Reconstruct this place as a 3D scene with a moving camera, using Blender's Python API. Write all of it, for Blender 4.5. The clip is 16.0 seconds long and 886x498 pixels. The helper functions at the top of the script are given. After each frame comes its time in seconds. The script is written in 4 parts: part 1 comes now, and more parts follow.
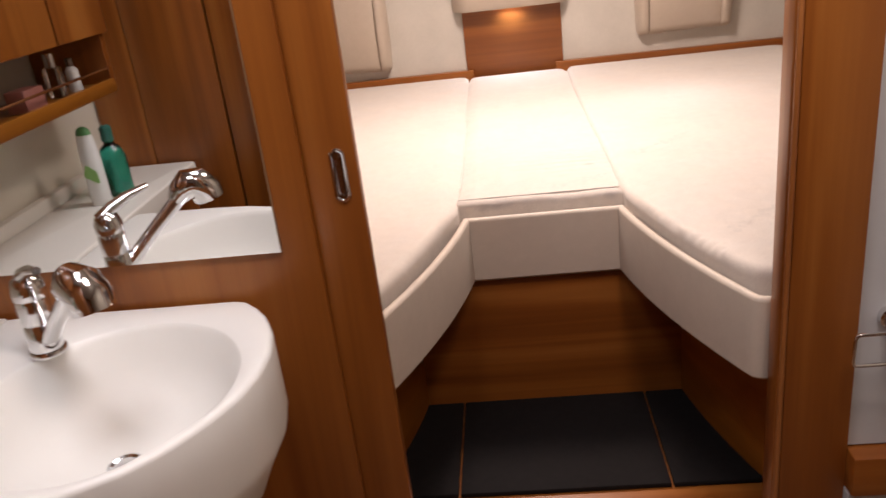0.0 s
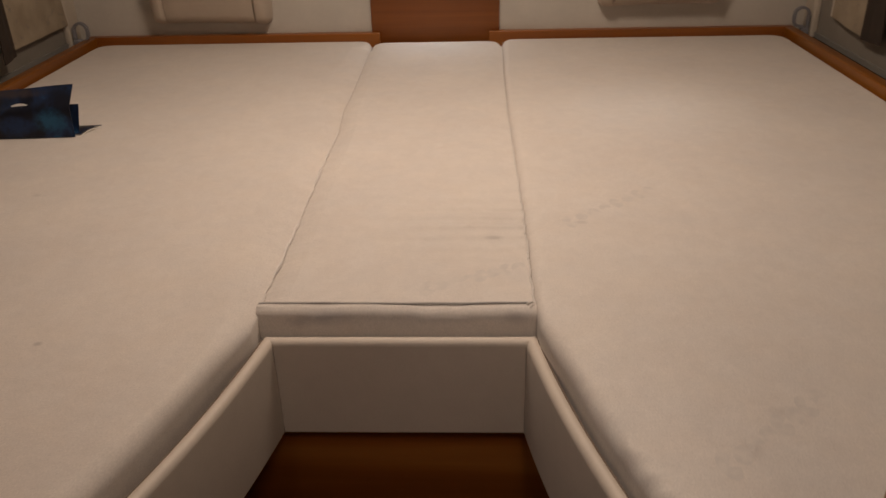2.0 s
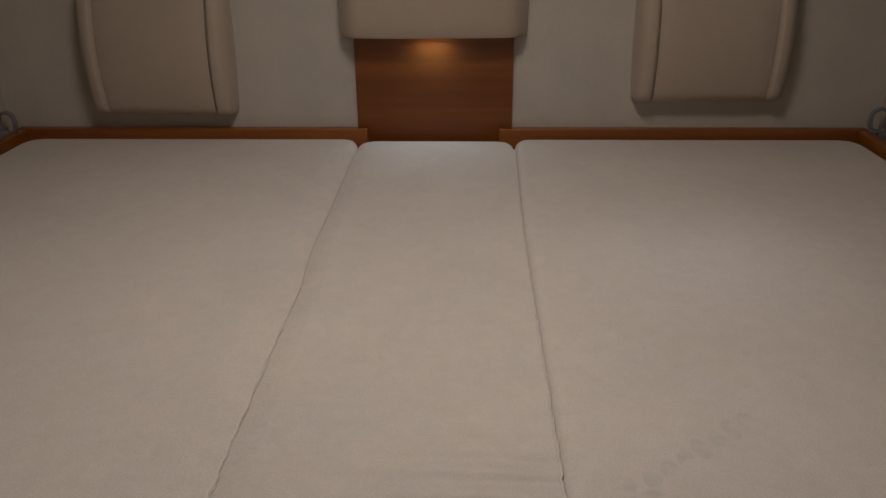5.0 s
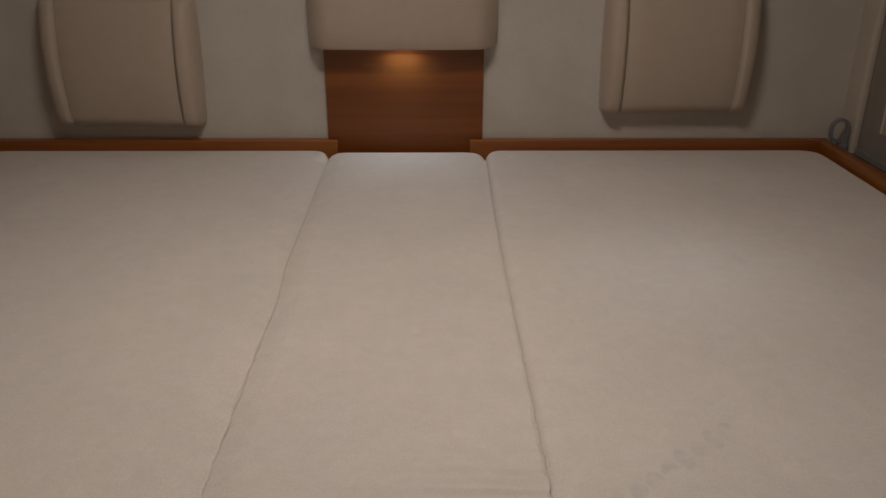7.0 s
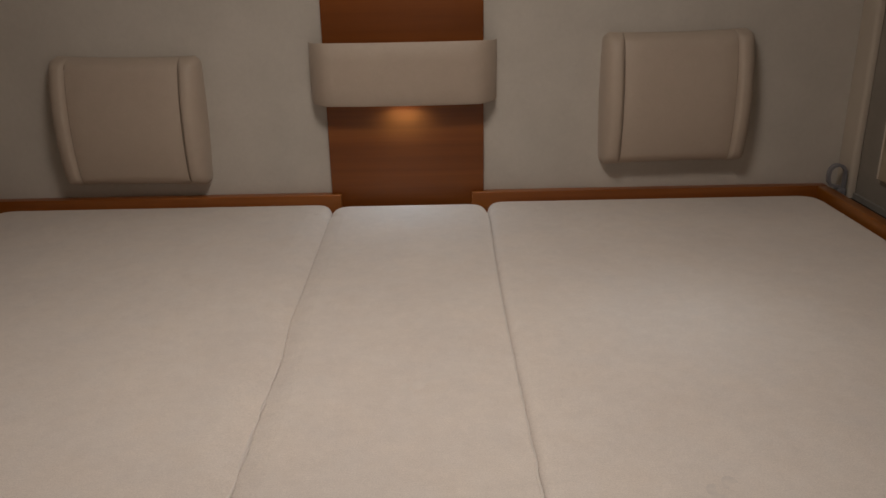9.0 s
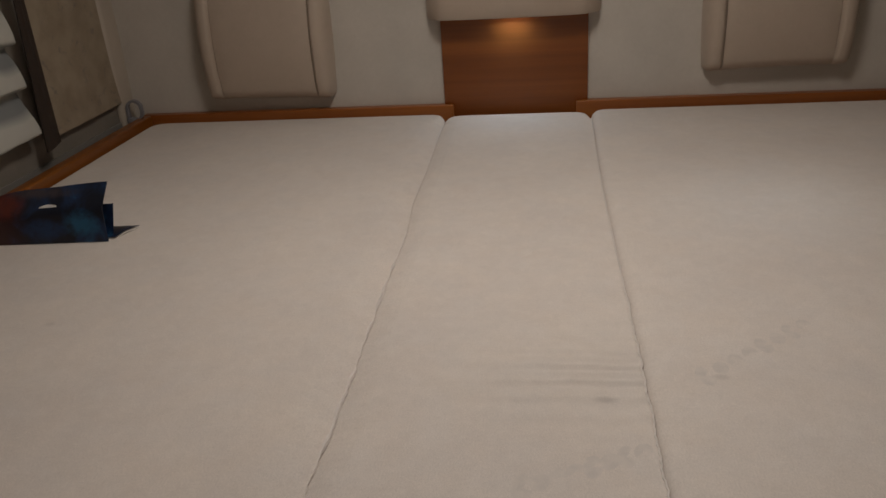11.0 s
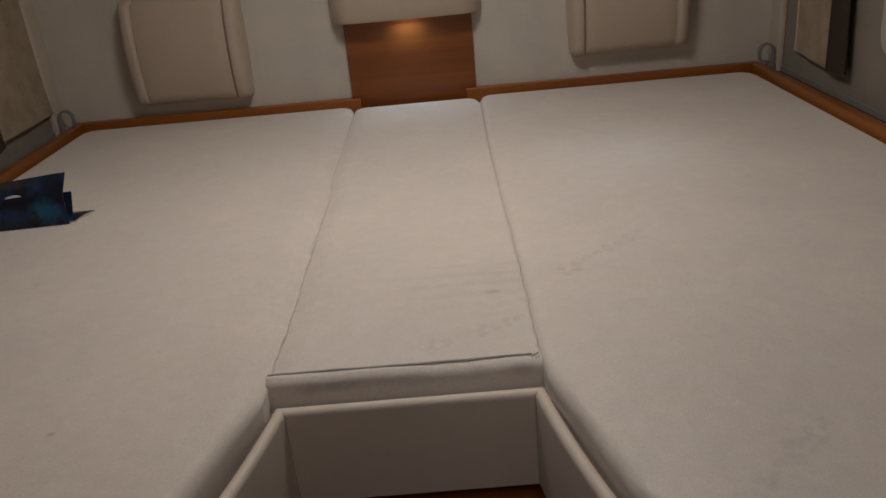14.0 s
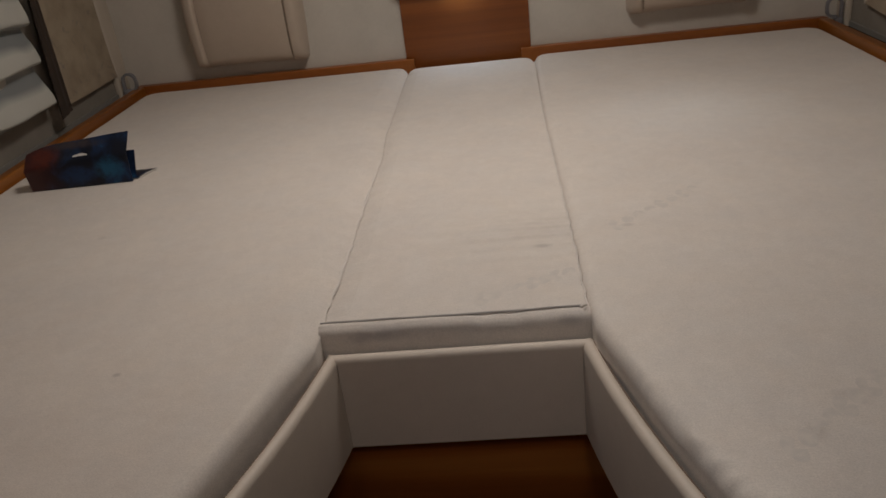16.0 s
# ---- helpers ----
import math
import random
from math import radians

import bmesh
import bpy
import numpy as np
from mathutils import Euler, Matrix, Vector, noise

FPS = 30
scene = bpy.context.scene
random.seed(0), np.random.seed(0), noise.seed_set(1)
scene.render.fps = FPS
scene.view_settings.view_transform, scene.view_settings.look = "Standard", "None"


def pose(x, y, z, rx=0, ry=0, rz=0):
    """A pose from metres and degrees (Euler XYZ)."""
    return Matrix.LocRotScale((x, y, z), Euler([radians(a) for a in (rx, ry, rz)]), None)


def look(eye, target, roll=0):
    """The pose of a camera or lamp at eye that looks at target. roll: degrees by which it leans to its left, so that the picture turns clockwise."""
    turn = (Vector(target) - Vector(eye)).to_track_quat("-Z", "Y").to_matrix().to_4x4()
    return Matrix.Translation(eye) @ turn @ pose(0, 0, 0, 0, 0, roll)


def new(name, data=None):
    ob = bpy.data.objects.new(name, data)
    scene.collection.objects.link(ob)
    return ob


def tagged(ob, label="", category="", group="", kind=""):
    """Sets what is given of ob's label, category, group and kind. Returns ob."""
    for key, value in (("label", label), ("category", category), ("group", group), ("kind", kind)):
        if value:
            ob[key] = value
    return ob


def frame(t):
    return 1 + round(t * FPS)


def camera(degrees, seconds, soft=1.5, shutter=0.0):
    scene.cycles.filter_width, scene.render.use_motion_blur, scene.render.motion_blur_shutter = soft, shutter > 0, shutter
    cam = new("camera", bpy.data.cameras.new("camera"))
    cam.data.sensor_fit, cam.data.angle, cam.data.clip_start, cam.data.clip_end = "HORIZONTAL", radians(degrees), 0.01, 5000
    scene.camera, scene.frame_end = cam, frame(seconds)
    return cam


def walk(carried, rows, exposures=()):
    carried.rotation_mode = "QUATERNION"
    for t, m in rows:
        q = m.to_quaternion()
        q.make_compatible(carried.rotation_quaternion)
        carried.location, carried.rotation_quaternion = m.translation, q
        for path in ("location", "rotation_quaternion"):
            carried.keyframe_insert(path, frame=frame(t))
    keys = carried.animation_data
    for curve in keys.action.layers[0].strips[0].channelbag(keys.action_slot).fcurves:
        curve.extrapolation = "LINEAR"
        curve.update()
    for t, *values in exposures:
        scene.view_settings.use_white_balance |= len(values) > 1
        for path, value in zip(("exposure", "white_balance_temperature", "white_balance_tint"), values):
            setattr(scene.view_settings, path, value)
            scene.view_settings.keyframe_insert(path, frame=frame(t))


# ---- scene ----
cam = camera(58.3, 16.0, soft=1.5, shutter=0.25)
PATH = [
    (0, (-0.032, 0.887, 1.232), (-0.229, 2.729, 0.479), -7.1),
    (0.5, (-0.011, 1.047, 1.212), (-0.012, 2.896, 0.45), -1.9),
    (1, (-0.035, 1.289, 1.204), (0.095, 3.093, 0.351), 0.5),
    (1.5, (0.002, 1.475, 1.202), (0.121, 3.211, 0.216), -1.8),
    (2, (0.113, 1.661, 1.194), (0.032, 3.436, 0.276), -1.5),
    (2.5, (0.155, 1.788, 1.181), (-0.03, 3.542, 0.238), -1.1),
    (3, (0.115, 1.96, 1.18), (0.174, 3.705, 0.206), 1.8),
    (3.5, (0.089, 2.046, 1.19), (0.347, 3.761, 0.194), 3.8),
    (4, (0.099, 2.104, 1.199), (0.117, 3.89, 0.299), 0.0),
    (6.5, (0.085, 2.14, 1.205), (-0.02, 3.978, 0.425), -0.7),
    (7, (0.075, 2.136, 1.208), (0.092, 3.974, 0.42), 0.1),
    (7.5, (0.075, 2.136, 1.21), (0.155, 3.974, 0.427), 0.5),
    (8, (0.074, 2.138, 1.214), (0.184, 3.984, 0.452), 0.5),
    (8.5, (0.081, 2.137, 1.207), (0.122, 4.01, 0.507), -0.2),
    (9, (0.081, 2.127, 1.229), (0.084, 4.006, 0.545), -1.1),
    (9.5, (0.055, 2.142, 1.222), (-0.082, 3.982, 0.449), -2.5),
    (12, (0.088, 1.745, 1.19), (-0.178, 3.553, 0.378), -4.0),
    (12.5, (0.074, 1.676, 1.194), (-0.154, 3.492, 0.386), -4.8),
    (13, (0.079, 1.662, 1.2), (-0.142, 3.481, 0.4), -5.2),
    (13.5, (0.092, 1.663, 1.202), (-0.05, 3.49, 0.401), -5.7),
    (14, (0.099, 1.645, 1.211), (0.054, 3.478, 0.411), -5.5),
    (14.5, (0.094, 1.639, 1.208), (0.0, 3.467, 0.403), -7.2),
    (15, (0.099, 1.638, 1.203), (-0.175, 3.435, 0.37), -9.8),
    (15.5, (0.108, 1.634, 1.201), (-0.165, 3.426, 0.358), -9.5),
    (16, (0.106, 1.628, 1.195), (-0.085, 3.424, 0.336), -7.1),
]
EXPOSURES = [
    (0.0, 1.61, 6900, 25), (0.5, 1.22, 7300, 25), (1.0, 0.98, 7700, 26), (1.5, 0.7, 7500, 23), (2.0, 0.2, 7500, 20), (2.5, -0.2, 7300, 16), (3.0, -0.4, 6900, 14),
    (3.5, -0.53, 6600, 14), (4.0, -0.62, 6500, 14), (6.5, -0.38, 6500, 14), (7.0, -0.35, 6500, 14), (8.0, -0.31, 6500, 14), (8.5, -0.2, 6500, 14), (9.0, -0.17, 6500, 14), (9.5, -0.15, 6500, 14), (12.0, -0.31, 6300, 12), (13.0, -0.22, 6300, 12), (14.0, -0.16, 6300, 12), (16.0, -0.1, 6300, 12)]
walk(cam, [(t, look(eye, target, roll)) for t, eye, target, roll in PATH], EXPOSURES)

# ---- light ----
world = bpy.data.worlds.new("world")
scene.world = world
world.use_nodes = True
world.node_tree.nodes["Background"].inputs["Color"].default_value = (0.55, 0.62, 0.75, 1)
world.node_tree.nodes["Background"].inputs["Strength"].default_value = 0.05


def area_lamp(name, m, watts, size, colour, shape="DISK", size_y=None, spread=180):
    data = bpy.data.lights.new(name, "AREA")
    data.energy, data.size, data.color, data.shape, data.spread = watts, size, colour, shape, radians(spread)
    if size_y:
        data.size_y = size_y
    ob = new(name, data)
    ob.matrix_world = m
    return ob


CEILING = 1.96
BED_LAMP, WASH_LAMP, BED_SPOT = (0.04, 3.03), (0.30, 1.35), (0.47, 3.30)
area_lamp("bedroom_lamp_light", pose(*BED_LAMP, CEILING - 0.05), 7.0, 0.34, (1.0, 0.905, 0.80), spread=158)
area_lamp("washroom_lamp_light", pose(*WASH_LAMP, CEILING - 0.05), 2.5, 0.34, (1.0, 0.92, 0.83))
area_lamp("bed_spot_light", pose(*BED_SPOT, CEILING - 0.012), 0.022, 0.05, (0.62, 0.84, 1.0), spread=24)
SPOTS = [(-0.50, 1.50), (-0.36, 1.36), (-0.22, 1.50), (-0.36, 1.64)]
for x, y in SPOTS:
    area_lamp("washroom_spot_light", pose(x, y, CEILING - 0.012), 0.38, 0.20, (0.84, 0.94, 1.0), spread=125)
area_lamp("headboard_spot_light", look((0.0, 3.974, 0.9140), (0.0, 3.86, 0.6)), 0.24, 0.07, (0.66, 0.85, 1.0), "RECTANGLE", 0.012, 170)


# ---- materials ----
def material(name):
    mat = bpy.data.materials.new(name)
    mat.use_nodes = True
    nt = mat.node_tree
    return mat, nt, nt.nodes["Principled BSDF"]


def add(nt, kind, **values):
    node = nt.nodes.new(kind)
    for key, value in values.items():
        node.inputs[key].default_value = value
    return node


def coords(nt, scale=(1, 1, 1), rot=(0, 0, 0)):
    tc = nt.nodes.new("ShaderNodeTexCoord")
    mp = nt.nodes.new("ShaderNodeMapping")
    mp.inputs["Scale"].default_value, mp.inputs["Rotation"].default_value = scale, rot
    nt.links.new(tc.outputs["Object"], mp.inputs["Vector"])
    return mp.outputs["Vector"]


def noise_tex(nt, vec, scale, detail=4.0, rough=0.55, distortion=0.0):
    n = add(nt, "ShaderNodeTexNoise", Scale=scale, Detail=detail, Roughness=rough, Distortion=distortion)
    nt.links.new(vec, n.inputs["Vector"])
    return n.outputs["Fac"]


def ramp(nt, fac, stops):
    r = nt.nodes.new("ShaderNodeValToRGB")
    el = r.color_ramp.elements
    while len(el) < len(stops):
        el.new(0.5)
    for e, (p, c) in zip(el, stops):
        e.position, e.color = p, (*c, 1)
    nt.links.new(fac, r.inputs["Fac"])
    return r.outputs["Color"]


def mix(nt, a, b, fac, blend="MIX"):
    m = nt.nodes.new("ShaderNodeMix")
    m.data_type, m.blend_type = "RGBA", blend
    for socket, v in ((m.inputs[6], a), (m.inputs[7], b), (m.inputs[0], fac)):
        if isinstance(v, (int, float)):
            socket.default_value = v
        elif isinstance(v, tuple):
            socket.default_value = (*v, 1)
        else:
            nt.links.new(v, socket)
    return m.outputs[2]


def bump(nt, bsdf, height, strength, distance, under=None):
    b = add(nt, "ShaderNodeBump", Strength=strength, Distance=distance)
    nt.links.new(height, b.inputs["Height"])
    if under is not None:
        nt.links.new(under, b.inputs["Normal"])
    nt.links.new(b.outputs["Normal"], bsdf.inputs["Normal"])
    return b.outputs["Normal"]


def wood(name, along, dark, mid, light, rough=0.34):
    """Pear-wood veneer with its grain along one axis."""
    mat, nt, bsdf = material(name)
    long_scale = [9.0, 9.0, 9.0]
    long_scale["xyz".index(along)] = 0.45
    fine_scale = [150.0, 150.0, 150.0]
    fine_scale["xyz".index(along)] = 3.0
    broad = noise_tex(nt, coords(nt, long_scale), 1.6, 3, 0.5, 0.7)
    fine = noise_tex(nt, coords(nt, fine_scale), 1.0, 4, 0.6)
    col = ramp(nt, broad, [(0.34, dark), (0.5, mid), (0.66, light)])
    col = mix(nt, col, ramp(nt, fine, [(0.35, (0.76, 0.73, 0.70)), (0.65, (1, 1, 1))]), 0.35, "MULTIPLY")
    nt.links.new(col, bsdf.inputs["Base Color"])
    bsdf.inputs["Roughness"].default_value = rough
    bump(nt, bsdf, fine, 0.12, 0.0006)
    return mat


W_DARK, W_MID, W_LIGHT = (0.205, 0.056, 0.008), (0.29, 0.089, 0.014), (0.365, 0.128, 0.025)
WOOD_V = wood("pear_wood_upright", "z", W_DARK, W_MID, W_LIGHT)
WOOD_H = wood("pear_wood_crosswise", "x", W_DARK, W_MID, W_LIGHT)
WOOD_L = wood("pear_wood_lengthwise", "y", (0.215, 0.066, 0.006), (0.295, 0.099, 0.010), (0.365, 0.134, 0.017))
WOOD_PANEL = wood("pear_wood_headboard", "x", (0.185, 0.050, 0.006), (0.225, 0.064, 0.009), (0.265, 0.082, 0.013), rough=0.4)
WOOD_EDGE = wood("pear_wood_edge_strip", "z", (0.30, 0.10, 0.025), (0.37, 0.135, 0.037), (0.44, 0.175, 0.055))


def cloth(name, colour, other, weave=900.0, rough=0.9, weave_bump=0.25, blotch=5.0, crease=0.0, mottle=0.55):
    mat, nt, bsdf = material(name)
    vec = coords(nt)
    blot = noise_tex(nt, vec, blotch, 3, 0.5)
    grain = noise_tex(nt, vec, weave, 2, 0.6)
    col = mix(nt, colour, other, ramp(nt, blot, [(0.35, (0, 0, 0)), (0.7, (1, 1, 1))]))
    mid_n = noise_tex(nt, vec, blotch * 9, 5, 0.65)
    col = mix(nt, col, ramp(nt, mid_n, [(0.3, (0.91, 0.905, 0.90)), (0.7, (1, 1, 1))]), mottle, "MULTIPLY")
    if mottle > 0.6:
        slub = noise_tex(nt, coords(nt, (120, 230, 230)), 1.0, 3, 0.6)
        col = mix(nt, col, ramp(nt, slub, [(0.32, (0.90, 0.905, 0.915)), (0.68, (1, 1, 1))]), 0.4, "MULTIPLY")
        tone = noise_tex(nt, coords(nt, (15, 15, 15)), 1.0, 3, 0.6)
        col = mix(nt, col, ramp(nt, tone, [(0.34, (0.965, 0.98, 1.0)), (0.66, (1.0, 0.98, 0.96))]), 0.5, "MULTIPLY")
    col = mix(nt, col, ramp(nt, grain, [(0.3, (0.9, 0.9, 0.9) if mottle < 0.6 else (0.85, 0.85, 0.85)), (0.7, (1, 1, 1))]), 0.6 if mottle < 0.6 else 1.0, "MULTIPLY")
    nt.links.new(col, bsdf.inputs["Base Color"])
    bsdf.inputs["Roughness"].default_value = rough
    bsdf.inputs["Sheen Weight"].default_value = 0.08
    first = bump(nt, bsdf, grain, weave_bump, 0.0006)
    if crease:
        soft = noise_tex(nt, coords(nt, (3, 3, 3)), 1.5, 4, 0.5, 0.6)
        bump(nt, bsdf, soft, crease, 0.012, first)
    return mat


MATTRESS = cloth("mattress_jersey", (0.765, 0.70, 0.63), (0.72, 0.66, 0.60), weave=520, weave_bump=0.4, crease=0.18, mottle=0.75)
PIPING_DARK = cloth("brown_edge_seam", (0.16, 0.11, 0.08), (0.20, 0.14, 0.10))
PIPING_PALE = cloth("pale_seam_piping", (0.70, 0.66, 0.61), (0.74, 0.69, 0.64))
PIPING = cloth("grey_seam_piping", (0.40, 0.375, 0.355), (0.46, 0.43, 0.405))


def oval_mask(nt, centre, half):
    """One at the centre of an oval patch, falling to nothing at its rim."""
    tc = nt.nodes.new("ShaderNodeTexCoord")
    mp = nt.nodes.new("ShaderNodeMapping")
    mp.vector_type = "TEXTURE"
    mp.inputs["Location"].default_value, mp.inputs["Scale"].default_value = centre, half
    nt.links.new(tc.outputs["Object"], mp.inputs["Vector"])
    g = nt.nodes.new("ShaderNodeTexGradient")
    g.gradient_type = "SPHERICAL"
    nt.links.new(mp.outputs["Vector"], g.inputs["Vector"])
    return g.outputs["Fac"], tc


# a few small marks on the worn cloth
_nt = MATTRESS.node_tree
_b = _nt.nodes["Principled BSDF"]
for _at, _half, _dark in (((-0.40, 2.42, 0.679), (0.007, 0.006, 0.03), 0.6), ((0.425, 2.30, 0.679), (0.030, 0.010, 0.03), 0.3), ((0.372, 2.245, 0.679), (0.012, 0.018, 0.03), 0.35), ((0.272, 2.742, 0.679), (0.012, 0.008, 0.03), 0.35), ((-0.62, 2.86, 0.679), (0.010, 0.008, 0.03), 0.25)):
    _spot, _ = oval_mask(_nt, _at, _half)
    _was = _b.inputs["Base Color"].links[0].from_socket
    _nt.links.new(mix(_nt, _was, (0.38, 0.34, 0.31), ramp(_nt, _spot, [(0.0, (0, 0, 0)), (0.7, (_dark, _dark, _dark))])), _b.inputs["Base Color"])

# the middle section adds creases across its foot end and a small grey smudge
MATTRESS_MID = MATTRESS.copy()
MATTRESS_MID.name = "mattress_jersey_creased"
_nt = MATTRESS_MID.node_tree
_b = _nt.nodes["Principled BSDF"]
_mask, _tc = oval_mask(_nt, (0.12, 2.75, 0.675), (0.19, 0.13, 0.1))
_wv = add(_nt, "ShaderNodeTexWave", Scale=9.0, Distortion=2.2, Detail=2.0)
_wv.bands_direction = "Y"
_nt.links.new(_tc.outputs["Object"], _wv.inputs["Vector"])
_mu = _nt.nodes.new("ShaderNodeMath")
_mu.operation = "MULTIPLY"
_nt.links.new(_mask, _mu.inputs[0])
_nt.links.new(_wv.outputs["Fac"], _mu.inputs[1])
_under = _b.inputs["Normal"].links[0].from_socket
bump(_nt, _b, _mu.outputs[0], 0.62, 0.010, _under)
_spot, _ = oval_mask(_nt, (0.140, 2.70, 0.675), (0.017, 0.009, 0.05))
_was = _b.inputs["Base Color"].links[0].from_socket
_nt.links.new(mix(_nt, _was, (0.40, 0.36, 0.33), ramp(_nt, _spot, [(0.0, (0, 0, 0)), (0.7, (0.55, 0.55, 0.55))])), _b.inputs["Base Color"])
# the padded front border of the middle section carries a greyish smear
MATTRESS_BORDER = MATTRESS.copy()
MATTRESS_BORDER.name = "mattress_jersey_smeared"
_nt = MATTRESS_BORDER.node_tree
_b = _nt.nodes["Principled BSDF"]
for _at, _half, _dark in (((-0.075, 2.50, 0.664), (0.045, 0.03, 0.016), 0.5), ((-0.11, 2.50, 0.657), (0.026, 0.03, 0.013), 0.45), ((0.165, 2.50, 0.664), (0.022, 0.03, 0.014), 0.4)):
    _spot, _ = oval_mask(_nt, _at, _half)
    _was = _b.inputs["Base Color"].links[0].from_socket
    _patchy = noise_tex(_nt, coords(_nt), 70, 3, 0.6)
    _mu = _nt.nodes.new("ShaderNodeMath")
    _mu.operation = "MULTIPLY"
    _nt.links.new(_spot, _mu.inputs[0])
    _nt.links.new(_patchy, _mu.inputs[1])
    _nt.links.new(mix(_nt, _was, (0.36, 0.34, 0.34), ramp(_nt, _mu.outputs[0], [(0.05, (0, 0, 0)), (0.45, (_dark, _dark, _dark))])), _b.inputs["Base Color"])
SKIRT = cloth("padded_leatherette_cream", (0.62, 0.54, 0.455), (0.58, 0.505, 0.425), weave=500, rough=0.55, weave_bump=0.12)
PAD = cloth("headrest_leatherette_beige", (0.50, 0.415, 0.33), (0.47, 0.385, 0.305), weave=500, rough=0.55, weave_bump=0.12, crease=0.1)
SEAM_TAN = cloth("tan_stitched_seam", (0.20, 0.15, 0.11), (0.24, 0.18, 0.13))
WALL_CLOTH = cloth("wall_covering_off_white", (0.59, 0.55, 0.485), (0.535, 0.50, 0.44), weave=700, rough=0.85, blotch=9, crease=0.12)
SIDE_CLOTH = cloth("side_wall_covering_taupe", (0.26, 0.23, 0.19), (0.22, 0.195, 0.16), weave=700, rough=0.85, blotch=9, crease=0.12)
CURTAIN = cloth("beige_curtain_cloth", (0.35, 0.285, 0.20), (0.26, 0.205, 0.14), weave=700, blotch=16, crease=0.5)
_nt = CURTAIN.node_tree
_b = _nt.nodes["Principled BSDF"]
_was = _b.inputs["Base Color"].links[0].from_socket
_fleck = noise_tex(_nt, coords(_nt, (1, 22, 30)), 1.0, 5, 0.7, 0.5)
_nt.links.new(mix(_nt, _was, (0.15, 0.13, 0.12), ramp(_nt, _fleck, [(0.56, (0, 0, 0)), (0.70, (0.6, 0.6, 0.6))])), _b.inputs["Base Color"])
PRINT_FAINT = cloth("fainter_grey_print", (0.66, 0.61, 0.555), (0.70, 0.645, 0.585), blotch=60, crease=0.22)
PRINT = cloth("faint_grey_print", (0.61, 0.565, 0.52), (0.685, 0.63, 0.57), blotch=90, crease=0.35)


def paint(name, colour, rough=0.5, metal=0.0, vary=0.06, relief=0.05, scale=14.0, coat=0.0):
    mat, nt, bsdf = material(name)
    vec = coords(nt)
    n = noise_tex(nt, vec, scale, 4, 0.6)
    low = tuple(c * (1 - vary) for c in colour)
    nt.links.new(ramp(nt, n, [(0.3, low), (0.7, colour)]), bsdf.inputs["Base Color"])
    bsdf.inputs["Roughness"].default_value = rough
    bsdf.inputs["Metallic"].default_value = metal
    bsdf.inputs["Coat Weight"].default_value = coat
    if relief:
        bump(nt, bsdf, noise_tex(nt, vec, 350, 2, 0.5), relief, 0.0004)
    return mat


CERAMIC = paint("basin_white_acrylic", (0.82, 0.81, 0.765), 0.42, vary=0.02, relief=0.0)
COUNTER = paint("counter_off_white", (0.78, 0.76, 0.70), 0.35, vary=0.03)
CHROME = paint("chrome", (0.78, 0.78, 0.79), 0.09, 1.0, vary=0.02, relief=0.0)
STEEL_DARK = paint("handle_recess_dark", (0.34, 0.30, 0.28), 0.16, 1.0)
WALL_WHITE = paint("washroom_wall_white", (0.56, 0.58, 0.60), 0.5, vary=0.05)
WALL_CREAM = paint("washroom_wall_cream", (0.68, 0.64, 0.54), 0.5, vary=0.05)
CEIL = paint("ceiling_white", (0.72, 0.70, 0.66), 0.7)
MAT_BLACK = paint("black_step_carpet", (0.011, 0.009, 0.009), 0.9, vary=0.35, relief=0.5, scale=60)
MAT_BLACK.node_tree.nodes["Principled BSDF"].inputs["Specular IOR Level"].default_value = 0.2
FLOOR = paint("washroom_floor_brown", (0.17, 0.09, 0.045), 0.5, vary=0.25)
GAP_DARK = paint("shadow_joint_black", (0.02, 0.014, 0.01), 0.7)
DARK_BROWN = paint("dark_brown_curtain_band", (0.032, 0.020, 0.013), 0.8, vary=0.25)
GRILLE = paint("grey_plastic_grille", (0.24, 0.225, 0.20), 0.5)
GREY_STRAP = paint("grey_webbing_strap", (0.24, 0.235, 0.25), 0.7, vary=0.2)
FRAME_WHITE = paint("window_frame_grey_white", (0.42, 0.40, 0.36), 0.4)
POST_CREAM = paint("corner_trim_cream", (0.50, 0.44, 0.36), 0.5)
PLASTIC_WHITE = paint("bottle_plastic_white", (0.78, 0.80, 0.78), 0.35, relief=0)
PLASTIC_GREEN = paint("cap_green_plastic", (0.10, 0.32, 0.12), 0.4, relief=0)
CAP_TEAL = paint("cap_teal_plastic", (0.02, 0.14, 0.11), 0.4, relief=0)
LABEL_GREEN = paint("leaf_green_print", (0.25, 0.50, 0.16), 0.5, relief=0)
PINK = paint("pink_carton", (0.36, 0.14, 0.11), 0.5, relief=0)
PAPER = paint("paper_edge", (0.62, 0.60, 0.56), 0.8)
MIRROR_EDGE = paint("mirror_glass_edge", (0.26, 0.16, 0.09), 0.3, relief=0)
LAMP_BODY = paint("lamp_rim_white", (0.75, 0.74, 0.72), 0.4)


def glass(name, colour, rough=0.02):
    mat, nt, bsdf = material(name)
    bsdf.inputs["Base Color"].default_value = (*colour, 1)
    bsdf.inputs["Roughness"].default_value = rough
    bsdf.inputs["Transmission Weight"].default_value = 1.0
    bsdf.inputs["IOR"].default_value = 1.45
    return mat


